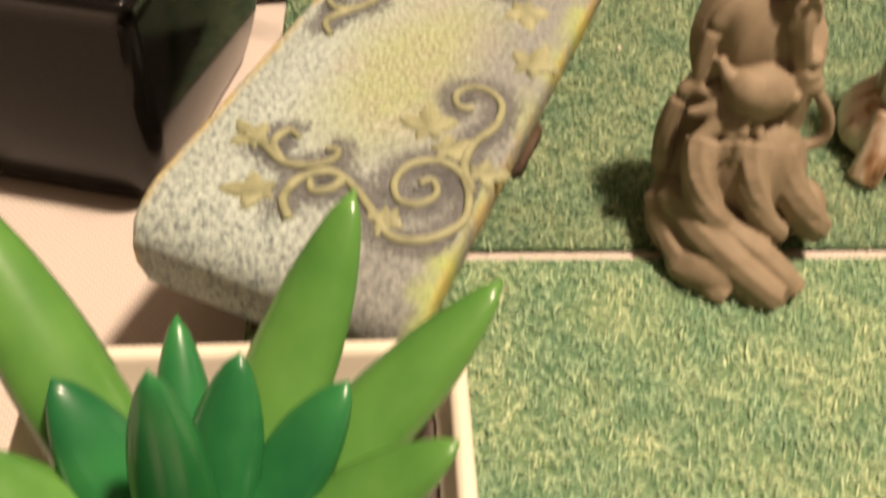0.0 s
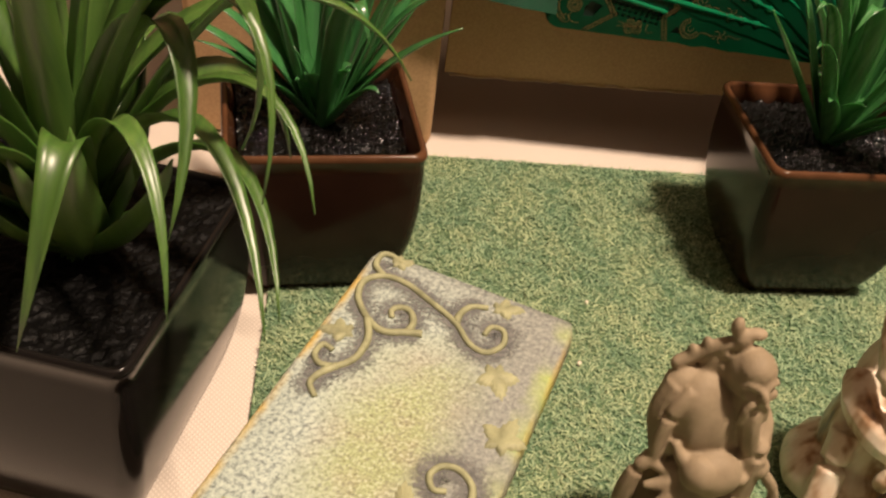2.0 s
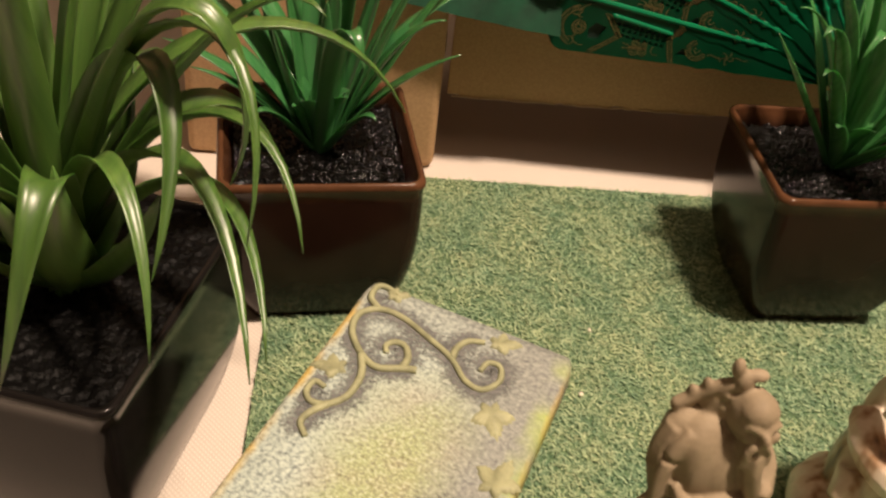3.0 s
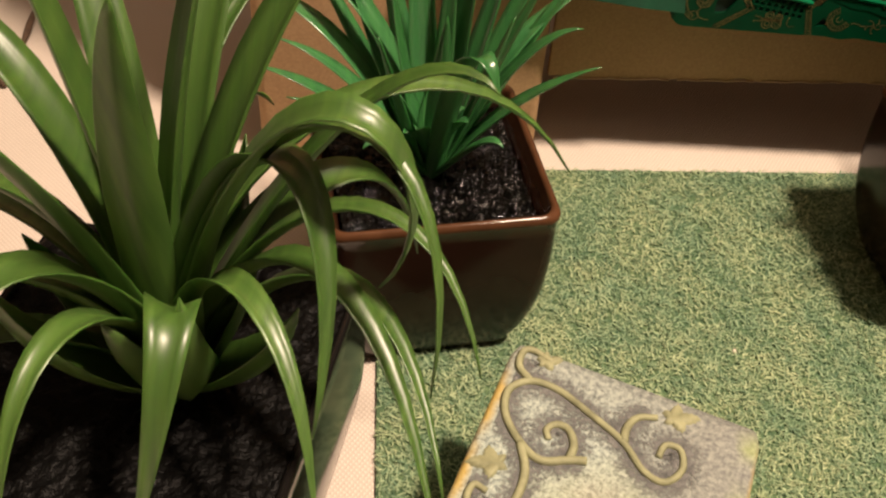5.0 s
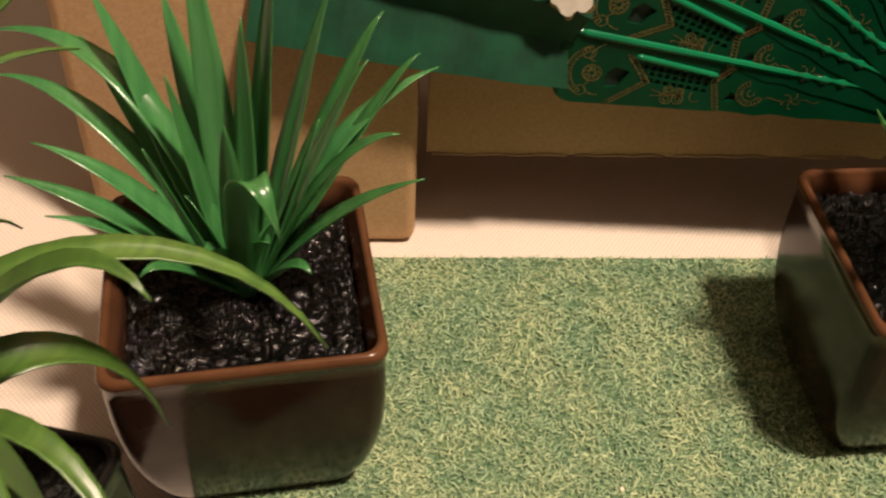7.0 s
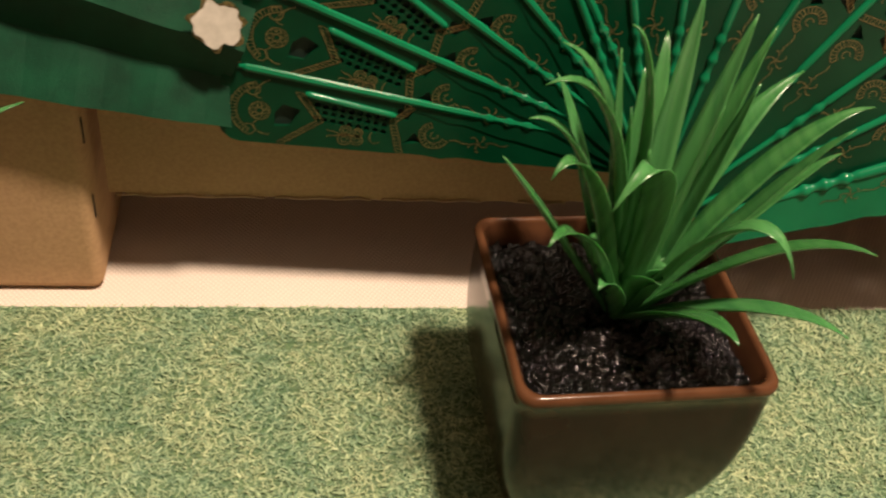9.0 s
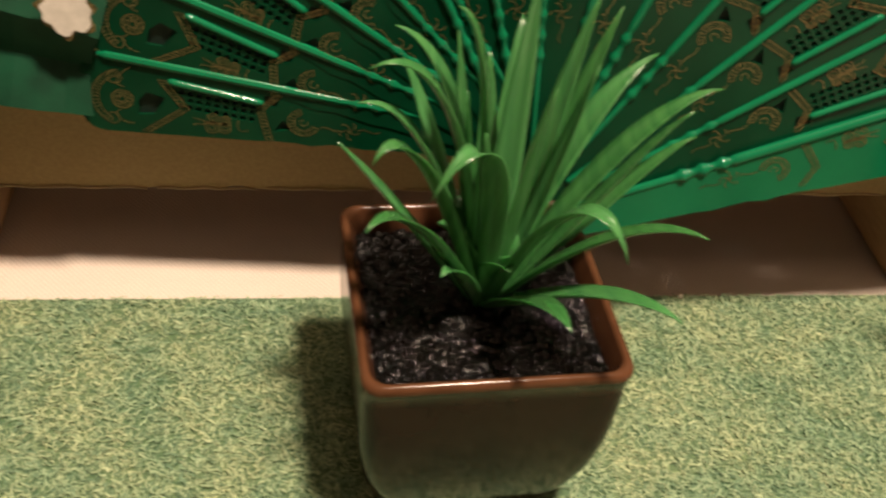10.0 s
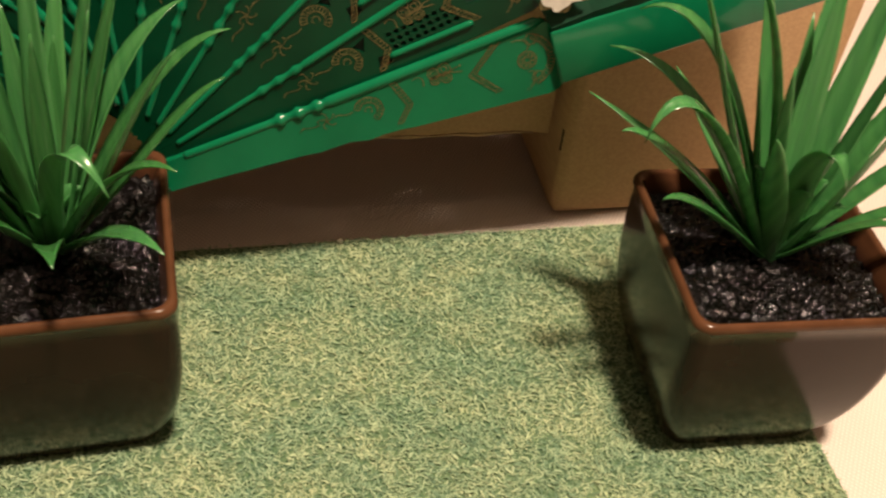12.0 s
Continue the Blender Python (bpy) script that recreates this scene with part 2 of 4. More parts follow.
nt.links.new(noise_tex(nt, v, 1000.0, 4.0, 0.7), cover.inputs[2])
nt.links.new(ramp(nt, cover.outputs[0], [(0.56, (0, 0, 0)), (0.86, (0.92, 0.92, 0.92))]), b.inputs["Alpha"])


# ---------- mesh helpers ----------
def mesh_object(name, bm, material, smooth=True):
    me = bpy.data.meshes.new(name)
    bm.to_mesh(me)
    bm.free()
    me.materials.append(material)
    if smooth:
        for p in me.polygons:
            p.use_smooth = True
    return new(name, me)


def part(name, bm, material, parent, label="", smooth=True, m=None):
    ob = mesh_object(name, bm, material, smooth)
    ob.parent = parent
    if m is not None:
        ob.matrix_basis = m
    return tagged(ob, label)


def thing(name, m, label, category, group="", kind=""):
    return tagged(place(new(name), m), label, category, group, kind)


def place(ob, m):
    ob.matrix_basis = m
    return ob


def box_bm(sx, sy, sz, bevel=0.0, seg=2, centre=(0, 0, 0)):
    bm = bmesh.new()
    bmesh.ops.create_cube(bm, size=1, matrix=Matrix.Translation(centre) @ Matrix.Diagonal((sx, sy, sz, 1)))
    if bevel:
        bmesh.ops.bevel(bm, geom=bm.edges[:], offset=bevel, segments=seg, affect="EDGES", profile=0.5)
    return bm


def square_ring(half, radius, z, n=6):
    """Corner-rounded square loop, counter-clockwise."""
    pts = []
    for cx, cy, a0 in ((1, 1, 0), (-1, 1, 90), (-1, -1, 180), (1, -1, 270)):
        for k in range(n + 1):
            a = radians(a0 + 90 * k / n)
            pts.append((cx * (half - radius) + radius * math.cos(a), cy * (half - radius) + radius * math.sin(a), z))
    return pts


def loft(bm, loops, cap_first=False, cap_last=False):
    rings = [[bm.verts.new(p) for p in lp] for lp in loops]
    n = len(rings[0])
    for a, b in zip(rings, rings[1:]):
        for i in range(n):
            bm.faces.new((a[i], a[(i + 1) % n], b[(i + 1) % n], b[i]))
    if cap_first:
        bm.faces.new(rings[0][::-1])
    if cap_last:
        bm.faces.new(rings[-1])


def tube(bm, pts, radius, n=6, flat=1.0):
    """Tube along points; radius is a number or a function of 0..1."""
    pts = [Vector(p) for p in pts]
    loops = []
    for i, p in enumerate(pts):
        t = (pts[min(i + 1, len(pts) - 1)] - pts[max(i - 1, 0)]).normalized()
        up = Vector((0, 0, 1)) if abs(t.z) < 0.9 else Vector((0, 1, 0))
        s = t.cross(up).normalized()
        u = s.cross(t)
        r = radius(i / (len(pts) - 1)) if callable(radius) else radius
        loops.append([p + s * (r * math.cos(a)) + u * (r * flat * math.sin(a)) for a in (2 * math.pi * k / n for k in range(n))])
    loft(bm, loops, True, True)


def bezier(a, b, c, d, n):
    a, b, c, d = Vector(a), Vector(b), Vector(c), Vector(d)
    return [(1 - t) ** 3 * a + 3 * t * (1 - t) ** 2 * b + 3 * t * t * (1 - t) * c + t ** 3 * d for t in (k / n for k in range(n + 1))]


def leaf_bm(pts, width, channel=0.35, thick=0.0006, profile=None, across=5, twist=0.0):
    """A blade along points, folded along its middle, thin but solid."""
    bm = bmesh.new()
    pts = [Vector(p) for p in pts]
    n = len(pts) - 1
    top, low = [], []
    side = None
    for i, p in enumerate(pts):
        t = (pts[min(i + 1, n)] - pts[max(i - 1, 0)]).normalized()
        if side is None:
            flat = pts[-1] - pts[0]
            flat.z = 0
            side = Vector((-flat.y, flat.x, 0)).normalized() if flat.length > 1e-5 else Vector((1, 0, 0))
        s = (side - t * side.dot(t)).normalized()
        side = s
        f = i / n
        s = Matrix.Rotation(twist * f, 3, t) @ s
        u = t.cross(s).normalized()
        if u.z < 0 and i == 0:
            u = -u
        w = width * (profile(f) if profile else (0.55 + 0.9 * f if f < 0.4 else 0.91) * max(0.0, 1 - max(0.0, (f - 0.3) / 0.7) ** 1.6))
        w = max(w, 0.00012)
        th = thick * (1 - 0.7 * f)
        a, b = [], []
        for k in range(across):
            x = 2 * k / (across - 1) - 1
            lift = channel * w * 0.5 * abs(x) ** 1.4
            a.append(bm.verts.new(p + s * (x * w / 2) + u * (lift + th)))
            b.append(bm.verts.new(p + s * (x * w / 2 * 0.98) + u * (lift - th * (1 - x * x))))
        top.append(a)
        low.append(b)
    for i in range(n):
        for k in range(across - 1):
            bm.faces.new((top[i][k], top[i + 1][k], top[i + 1][k + 1], top[i][k + 1]))
            bm.faces.new((low[i][k], low[i][k + 1], low[i + 1][k + 1], low[i + 1][k]))
        bm.faces.new((top[i][0], low[i][0], low[i + 1][0], top[i + 1][0]))
        bm.faces.new((top[i][-1], top[i + 1][-1], low[i + 1][-1], low[i][-1]))
    bm.faces.new(top[n] + low[n][::-1])
    bmesh.ops.recalc_face_normals(bm, faces=bm.faces[:])
    return bm


# ---------- room and table ----------
for nm, c, s, mat in (
    ("floor", (0.2, 0.2, -0.78), (4.6, 4.6, 0.06), WOOD), ("ceiling", (0.2, 0.2, 1.68), (4.6, 4.6, 0.06), WALL),
    ("wall_north", (0.2, 2.45, 0.45), (4.6, 0.1, 2.4), WALL), ("wall_south", (0.2, -2.05, 0.45), (4.6, 0.1, 2.4), WALL),
    ("wall_east", (2.45, 0.2, 0.45), (0.1, 4.4, 2.4), WALL), ("wall_west", (-2.05, 0.2, 0.45), (0.1, 4.4, 2.4), WALL),
):
    ob = mesh_object(nm, box_bm(*s), mat, False)
    place(ob, pose(*c))
    tagged(ob, "plain painted " + nm.split("_")[0] + " of the room" if nm != "floor" else "dark wooden floor of the room", nm.split("_")[0], kind="structure")

table = thing("table", pose(0.2, 0.25, -0.75), "dark wooden table under the cream cloth", "table")
part("tabletop", box_bm(1.5, 0.95, 0.03, 0.004, 2, (0, 0, 0.733)), WOOD, table)
for x in (-0.68, 0.68):
    for y in (-0.4, 0.4):
        part("leg", box_bm(0.06, 0.06, 0.718, 0.004, 2, (x, y, 0.359)), WOOD, table)


def cloth_bm(sx, sy, drop=0.12):
    """A sheet over the table, its rim hanging over the edges."""
    bm = bmesh.new()
    nx, ny = 60, 40
    grid = []
    for j in range(ny + 1):
        row = []
        for i in range(nx + 1):
            x, y = (i / nx - 0.5) * (sx + 2 * drop), (j / ny - 0.5) * (sy + 2 * drop)
            ox, oy = max(0, abs(x) - sx / 2), max(0, abs(y) - sy / 2)
            z = -max(ox, oy) + 0.0002 * math.sin(37 * x + 3) * math.sin(29 * y)
            cx = math.copysign(min(abs(x), sx / 2 + 0.004 + 0.006 * math.sin(40 * y) * (ox > 0)), x)
            cy = math.copysign(min(abs(y), sy / 2 + 0.004 + 0.006 * math.sin(40 * x) * (oy > 0)), y)
            row.append(bm.verts.new((cx, cy, min(0, z))))
        grid.append(row)
    for j in range(ny):
        for i in range(nx):
            bm.faces.new((grid[j][i], grid[j][i + 1], grid[j + 1][i + 1], grid[j + 1][i]))
    return bm


cloth = mesh_object("tablecloth", cloth_bm(1.5, 0.95), CLOTH)
place(cloth, pose(0.2, 0.25, -0.0006))
md = cloth.modifiers.new("thickness", "SOLIDIFY")
md.thickness, md.offset = 0.0012, -1
tagged(cloth, "cream woven tablecloth with a fine diamond weave", "tablecloth")


# ---------- turf mats ----------
def turf(x0, x1, y0, y1, blades, seed, label, under, fibre):
    ob = thing("turf_mat", pose(0, 0, 0), label, "artificial grass", "turf mats")
    bm = box_bm(x1 - x0, y1 - y0, 0.0008, 0, 1, ((x0 + x1) / 2, (y0 + y1) / 2, 0.0006))
    part("backing", bm, under, ob, smooth=False)
    rng = np.random.default_rng(seed)
    n = blades
    c = np.stack([rng.uniform(x0 + 0.0004, x1 - 0.0004, n), rng.uniform(y0 + 0.0004, y1 - 0.0004, n), rng.uniform(0.0010, 0.0024, n)], 1)
    a = rng.uniform(0, 2 * np.pi, n)
    ln, wd = rng.uniform(0.0013, 0.0032, n), rng.uniform(0.00022, 0.00044, n)
    d = np.stack([np.cos(a), np.sin(a), rng.uniform(0.05, 0.55, n)], 1) * ln[:, None]
    s = np.stack([-np.sin(a), np.cos(a), rng.uniform(-0.5, 0.5, n)], 1) * wd[:, None]
    bend = np.stack([rng.normal(0, 0.0002, n), rng.normal(0, 0.0002, n), np.full(n, 0.0001)], 1)
    v = np.stack([c - d / 2 - s / 2, c - d / 2 + s / 2, c + bend + s / 2, c + bend - s / 2, c + d / 2], 1)
    v[:, :, 2] = np.maximum(v[:, :, 2], 0.0009)
    faces = np.arange(n)[:, None] * 5
    quads = (faces + np.array([0, 1, 2, 3])).tolist()
    tris = (faces + np.array([3, 2, 4])).tolist()
    me = bpy.data.meshes.new("pile")
    me.from_pydata(v.reshape(-1, 3).tolist(), [], quads + tris)
    me.materials.append(fibre)
    f = new("pile", me)
    f.parent = ob
    tagged(f, kind="stuff")
    return ob


turf(0.046, 0.438, 0.1384, 0.340, 120000, 3, "short green artificial grass mat on the tablecloth", TURF, BLADE)
turf(0.046, 0.438, 0.010, 0.1346, 50000, 4, "paler short artificial grass mat butted to the other", TURF_PALE, BLADE_PALE)

# ---------- cardboard box with two feet ----------
carton = thing("cardboard_box", pose(0, 0, 0), "brown cardboard box with a recessed front panel", "box")


def carton_foot(x0, x1):
    bm = box_bm(x1 - x0, 0.09, 0.28, 0.0035, 3, ((x0 + x1) / 2, 0.3475 + 0.045, 0.14))
    return part("box_foot", bm, BOARD, carton)


carton_foot(0.004, 0.1030)
carton_foot(0.3865, 0.476)
# front panel with a slightly torn lower edge
bm = bmesh.new()
low, high = [], []
cols = 90
for i in range(cols + 1):
    x = 0.1062 + (0.3835 - 0.1062) * i / cols
    zz = 0.0296 + 0.0004 * math.sin(i * 0.9) + (0.0007 if i % 11 in (0, 1) else 0) - 0.000010 * i
    low.append([bm.verts.new((x, y, zz)) for y in (0.357, 0.360)])
    high.append([bm.verts.new((x, y, 0.2785)) for y in (0.357, 0.360)])
for i in range(cols):
    bm.faces.new((low[i][0], low[i + 1][0], high[i + 1][0], high[i][0]))
    bm.faces.new((low[i][1], high[i][1], high[i + 1][1], low[i + 1][1]))
    bm.faces.new((low[i][0], low[i][1], low[i + 1][1], low[i + 1][0]))
    bm.faces.new((high[i][0], high[i + 1][0], high[i + 1][1], high[i][1]))
for i in (0, cols):
    bm.faces.new((low[i][0], high[i][0], high[i][1], low[i][1]))
bmesh.ops.recalc_face_normals(bm, faces=bm.faces[:])
part("front_panel", bm, BOARD, carton, smooth=False)
PALE = simple("torn_cardboard_edge", (0.42, 0.29, 0.16), (0.52, 0.38, 0.23), 0.9, 300)
for a, b in ((0.108, 0.150), (0.153, 0.181), (0.184, 0.214), (0.225, 0.240), (0.252, 0.300), (0.330, 0.378)):
    bm = bmesh.new()
    tube(bm, [(a + (b - a) * k / 8, 0.3568, 0.0296 + 0.0003 * math.sin(k * 2.1)) for k in range(9)], 0.00035, 5)
    part("torn_edge", bm, PALE, carton, "pale torn lower edge")
part("back_panel", box_bm(0.276, 0.003, 0.215, 0, 1, (0.2440, 0.4405, 0.1695)), BOARD, carton, smooth=False)
part("top_panel", box_bm(0.474, 0.092, 0.003, 0.0006, 1, (0.240, 0.395, 0.2818)), BOARD, carton, smooth=False)
# solid dark bars stand in for the shade inside the cut tab slots
SLOT_SHADE = simple("slot_shade_brown", (0.02, 0.013, 0.008), (0.03, 0.02, 0.012), 0.9)
for x, zs in ((0.1026, (0.030, 0.056)), (0.3869, (0.030, 0.058))):
    for z in zs:
        part("tab_slot", box_bm(0.0011, 0.0013, 0.0085, 0.0002, 1, (x, 0.3512, z)), SLOT_SHADE, carton, smooth=False)


# ---------- square pots ----------
def pot_bm(top, base, height, bulge=0.0, rim=0.0022, soil_depth=0.006):
    """Square pot that bellies out and draws in to its foot, with a rounded rim, open on top."""
    bm = bmesh.new()
    loops = []
    loops.append(square_ring(base - 0.0012, 0.005, 0.0))
    n = 14
    for k in range(n + 1):
        f = k / n
        half = base + (top - 0.0006 - base) * (1 - (1 - f) ** 3.0) + bulge * math.sin(math.pi * f)
        loops.append(square_ring(half, 0.0065 - 0.0025 * f, 0.0008 + (height - 0.004) * f))
    # rolled rim
    for k in range(9):
        a = radians(-25 + 205 * k / 8)
        loops.append(square_ring(top - rim / 2 + (rim / 2 + 0.0001) * math.cos(a), 0.0045, height - 0.0018 + 0.0018 * math.sin(a)))
    loops.append(square_ring(top - rim - 0.0012, 0.003, height - 0.004))
    loops.append(square_ring(top - rim - 0.0035, 0.003, height - 0.016))
    loft(bm, loops, True, True)
    bmesh.ops.recalc_face_normals(bm, faces=bm.faces[:])
    return bm


def soil_bm(half, z, rough=0.0012, n=70, seed=0.0):
    bm = bmesh.new()
    g = []
    for j in range(n + 1):
        row = []
        for i in range(n + 1):
            x, y = (2 * i / n - 1) * half, (2 * j / n - 1) * half
            h = noise.noise(Vector((x * 300, y * 300, seed))) + 0.8 * noise.noise(Vector((x * 750, y * 750, seed + 9))) + 0.4 * noise.noise(Vector((x * 1600, y * 1600, seed + 4)))
            row.append(bm.verts.new((x, y, z + rough * h)))
        g.append(row)
    for j in range(n):
        for i in range(n):
            bm.faces.new((g[j][i], g[j][i + 1], g[j + 1][i + 1], g[j + 1][i]))
    return bm


def blade(parent, name, material, base, tip, rise, width, label="", channel=0.35, n=12, out=0.35, **kw):
    """A leaf from base to tip; rise lifts its middle."""
    base, tip = Vector(base), Vector(tip)
    d = tip - base
    flat = Vector((d.x, d.y, 0))
    p1 = base + flat * (out * 0.85) + Vector((0, 0, max(d.z, 0.0) * 0.30 + rise * 0.7))
    p2 = base + flat * (0.50 + out * 0.6) + Vector((0, 0, d.z * 0.80 + rise))
    return part(name, leaf_bm(bezier(base, p1, p2, tip, n), width, channel, **kw), material, parent, label)


def arc_leaf(parent, material, base, mid, tip, width, channel=0.35):
    """A leaf that leaves its base, passes mid half-way and ends at tip."""
    base, mid, tip = Vector(base), Vector(mid), Vector(tip)
    both, d = (8 * mid - base - tip) / 3, (tip - base) * 0.36
    prof = lambda f: (0.72 + 0.28 * math.sin(math.pi * min(1.0, f / 0.9))) * max(0.0, 1 - max(0.0, (f - 0.38) / 0.62) ** 1.8)
    part("leaf", leaf_bm(bezier(base, (both - d) / 2, (both + d) / 2, tip, 14), width, channel, 0.0005, prof), material, parent)


def agave(m, arched, plain, base, seed, label, material, extra=6, top=0.0300, foot=0.0212):
    """Brown square pot with a plastic rosette. arched: tip, middle and breadth of the leaves that bend; plain: tip, rise and breadth of the rest."""
    ob = thing("potted_plant", m, label, "potted plant", "brown potted plants")
    part("pot", pot_bm(top, foot, 0.059, 0.0004), GLAZE, ob, "glossy dark brown pot with a russet rim")
    part("soil", soil_bm(0.0262, 0.0525, 0.0016, 110, seed), SOIL, ob, "black glistening imitation soil")
    rng = random.Random(seed)
    back = m.inverted()
    base = back @ Vector(base)
    for tip, mid, w in arched:
        tip, mid = back @ Vector(tip), back @ Vector(mid)
        d = tip - base
        arc_leaf(ob, material, base + Vector((d.x, d.y, 0)).normalized() * 0.003, mid, tip, w)
    for tip, rise, w in plain:
        tip = back @ Vector(tip)
        d = tip - base
        blade(ob, "leaf", material, base + Vector((d.x, d.y, 0)).normalized() * 0.0025, tip, rise, w, channel=0.35, thick=0.0005, out=0.5)
    for k in range(extra):
        a = 2 * math.pi * k / extra + rng.uniform(-0.3, 0.3)
        r = rng.uniform(0.007, 0.020)
        start = base + Vector((math.cos(a), math.sin(a), 0)) * 0.002
        blade(ob, "leaf", material, start, (base.x + r * math.cos(a), base.y + r * math.sin(a), rng.uniform(0.100, 0.120)), 0.002, rng.uniform(0.0064, 0.0078), channel=0.3, thick=0.0005, out=0.62)
    # short inner leaves round the heart
    for k in range(7):
        a = 2 * math.pi * k / 7 + rng.uniform(-0.3, 0.3)
        r = rng.uniform(0.008, 0.015)
        blade(ob, "leaf", material, base, (base.x + r * math.cos(a), base.y + r * math.sin(a), rng.uniform(0.070, 0.084)), 0.004, 0.0105, channel=0.6, n=8, thick=0.0006)
    return ob


arched = [
    ((0.2007, 0.2849, 0.1005), (0.2129, 0.2867, 0.0826), 0.0056), ((0.2044, 0.2849, 0.1099), (0.2190, 0.2873, 0.0956), 0.0062),
    ((0.2061, 0.2839, 0.1183), (0.2225, 0.2873, 0.1054), 0.0066), ((0.2047, 0.2559, 0.1021), (0.2156, 0.2679, 0.0924), 0.0058),
    ((0.2117, 0.2970, 0.1201), (0.2250, 0.2942, 0.1007), 0.0070), ((0.2227, 0.2910, 0.1280), (0.2293, 0.2890, 0.1083), 0.0076),
    ((0.2718, 0.3093, 0.1080), (0.2552, 0.3005, 0.0920), 0.0072), ((0.2814, 0.2938, 0.1092), (0.2627, 0.2922, 0.0942), 0.0068),
    ((0.2691, 0.2561, 0.1006), (0.2552, 0.2700, 0.0876), 0.0060), ((0.2655, 0.2480, 0.0862), (0.2542, 0.2638, 0.0780), 0.0058),
    ((0.2441, 0.2485, 0.0838), (0.2411, 0.2629, 0.0765), 0.0066), ((0.2556, 0.2580, 0.0926), (0.2459, 0.2680, 0.0959), 0.0062),
    ((0.2063, 0.2678, 0.1079), (0.2168, 0.2758, 0.1008), 0.0062), ((0.2169, 0.2620, 0.1046), (0.2286, 0.2720, 0.1050), 0.0072),
]
plain = [
    ((0.2434, 0.3234, 0.1088), 0.008, 0.0072), ((0.2544, 0.3050, 0.1240), 0.004, 0.0072), ((0.2406, 0.3030, 0.1300), 0.003, 0.0076),
    ((0.2600, 0.3060, 0.1210), 0.004, 0.0070), ((0.2794, 0.2950, 0.0960), 0.006, 0.0062), ((0.2329, 0.3050, 0.1100), 0.003, 0.0070),
    ((0.2220, 0.2700, 0.0774), 0.008, 0.0070), ((0.2700, 0.2800, 0.1130), 0.005, 0.0068), ((0.2150, 0.3080, 0.1060), 0.006, 0.0066),
]
agave(pose(0.2345, 0.287, 0, 0, 0, 3), arched, plain, (0.2362, 0.2890, 0.0520), 5, "green plastic agave in a glossy brown square pot", LEAF)

arched = [
    ((0.1017, 0.2684, 0.0935), (0.0817, 0.2735, 0.0767), 0.0066), ((0.1055, 0.2991, 0.1004), (0.0829, 0.2891, 0.0854), 0.0072),
    ((0.0966, 0.2720, 0.1022), (0.0815, 0.2740, 0.0890), 0.0066), ((0.0000, 0.3125, 0.0986), (0.0374, 0.2916, 0.0999), 0.0072),
    ((0.0049, 0.3033, 0.0938), (0.0317, 0.2915, 0.0877), 0.0066), ((0.0742, 0.2460, 0.0960), (0.0675, 0.2550, 0.1025), 0.0080),
    ((0.0190, 0.2800, 0.0930), (0.0390, 0.2780, 0.0800), 0.0066), ((0.0135, 0.2750, 0.0880), (0.0350, 0.2740, 0.0770), 0.0066),
    ((0.0225, 0.2680, 0.0830), (0.0400, 0.2720, 0.0720), 0.0064),
]
plain = [
    ((0.0324, 0.2970, 0.1200), 0.004, 0.0086), ((0.0541, 0.2950, 0.1340), 0.003, 0.0094), ((0.0723, 0.2870, 0.1350), 0.003, 0.0090),
    ((0.0825, 0.2920, 0.1240), 0.004, 0.0082), ((0.0930, 0.3030, 0.1120), 0.006, 0.0078), ((0.0258, 0.3050, 0.1036), 0.006, 0.0072),
    ((0.1010, 0.2960, 0.1060), 0.006, 0.0066), ((0.0900, 0.2840, 0.1120), 0.005, 0.0074), ((0.0450, 0.3060, 0.1150), 0.004, 0.0080),
    ((0.0780, 0.2600, 0.0740), 0.008, 0.0066), ((0.0420, 0.2600, 0.0730), 0.008, 0.0066),
]
agave(pose(0.0597, 0.2768, 0, 0, 0, 8), arched, plain, (0.0605, 0.2770, 0.0520), 8, "deep green plastic agave in a brown square pot", LEAF_DEEP, 5, 0.0312, 0.0232)

arched = [
    ((0.3710, 0.3032, 0.0830), (0.3933, 0.2879, 0.0701), 0.0060), ((0.3723, 0.2998, 0.0988), (0.3926, 0.2870, 0.0887), 0.0068),
    ((0.3752, 0.2942, 0.1121), (0.3933, 0.2845, 0.1034), 0.0074), ((0.3950, 0.3064, 0.0879), (0.4037, 0.2925, 0.0734), 0.0066),
    ((0.3735, 0.2557, 0.0868), (0.3890, 0.2630, 0.0760), 0.0058), ((0.3687, 0.2620, 0.0979), (0.3838, 0.2660, 0.1010), 0.0066),
    ((0.3664, 0.2700, 0.0952), (0.3820, 0.2700, 0.0860), 0.0058), ((0.3894, 0.2820, 0.1340), (0.4021, 0.2750, 0.1078), 0.0086),
    ((0.4150, 0.2510, 0.0900), (0.4120, 0.2590, 0.0920), 0.0088),
]
plain = [
    ((0.3808, 0.2850, 0.1300), 0.005, 0.0086), ((0.4210, 0.2950, 0.1100), 0.003, 0.0066), ((0.4222, 0.2900, 0.1260), 0.003, 0.0088),
    ((0.4350, 0.2880, 0.1300), 0.003, 0.0088), ((0.4500, 0.2780, 0.1080), 0.008, 0.0080), ((0.4540, 0.2640, 0.0950), 0.010, 0.0072),
    ((0.4480, 0.2500, 0.0840), 0.010, 0.0066), ((0.3990, 0.2600, 0.0990), 0.004, 0.0100), ((0.4300, 0.3050, 0.1180), 0.004, 0.0076),
    ((0.4450, 0.2980, 0.1200), 0.004, 0.0076), ((0.4330, 0.2480, 0.0780), 0.010, 0.0066), ((0.4080, 0.3020, 0.1220), 0.003, 0.0080),
]
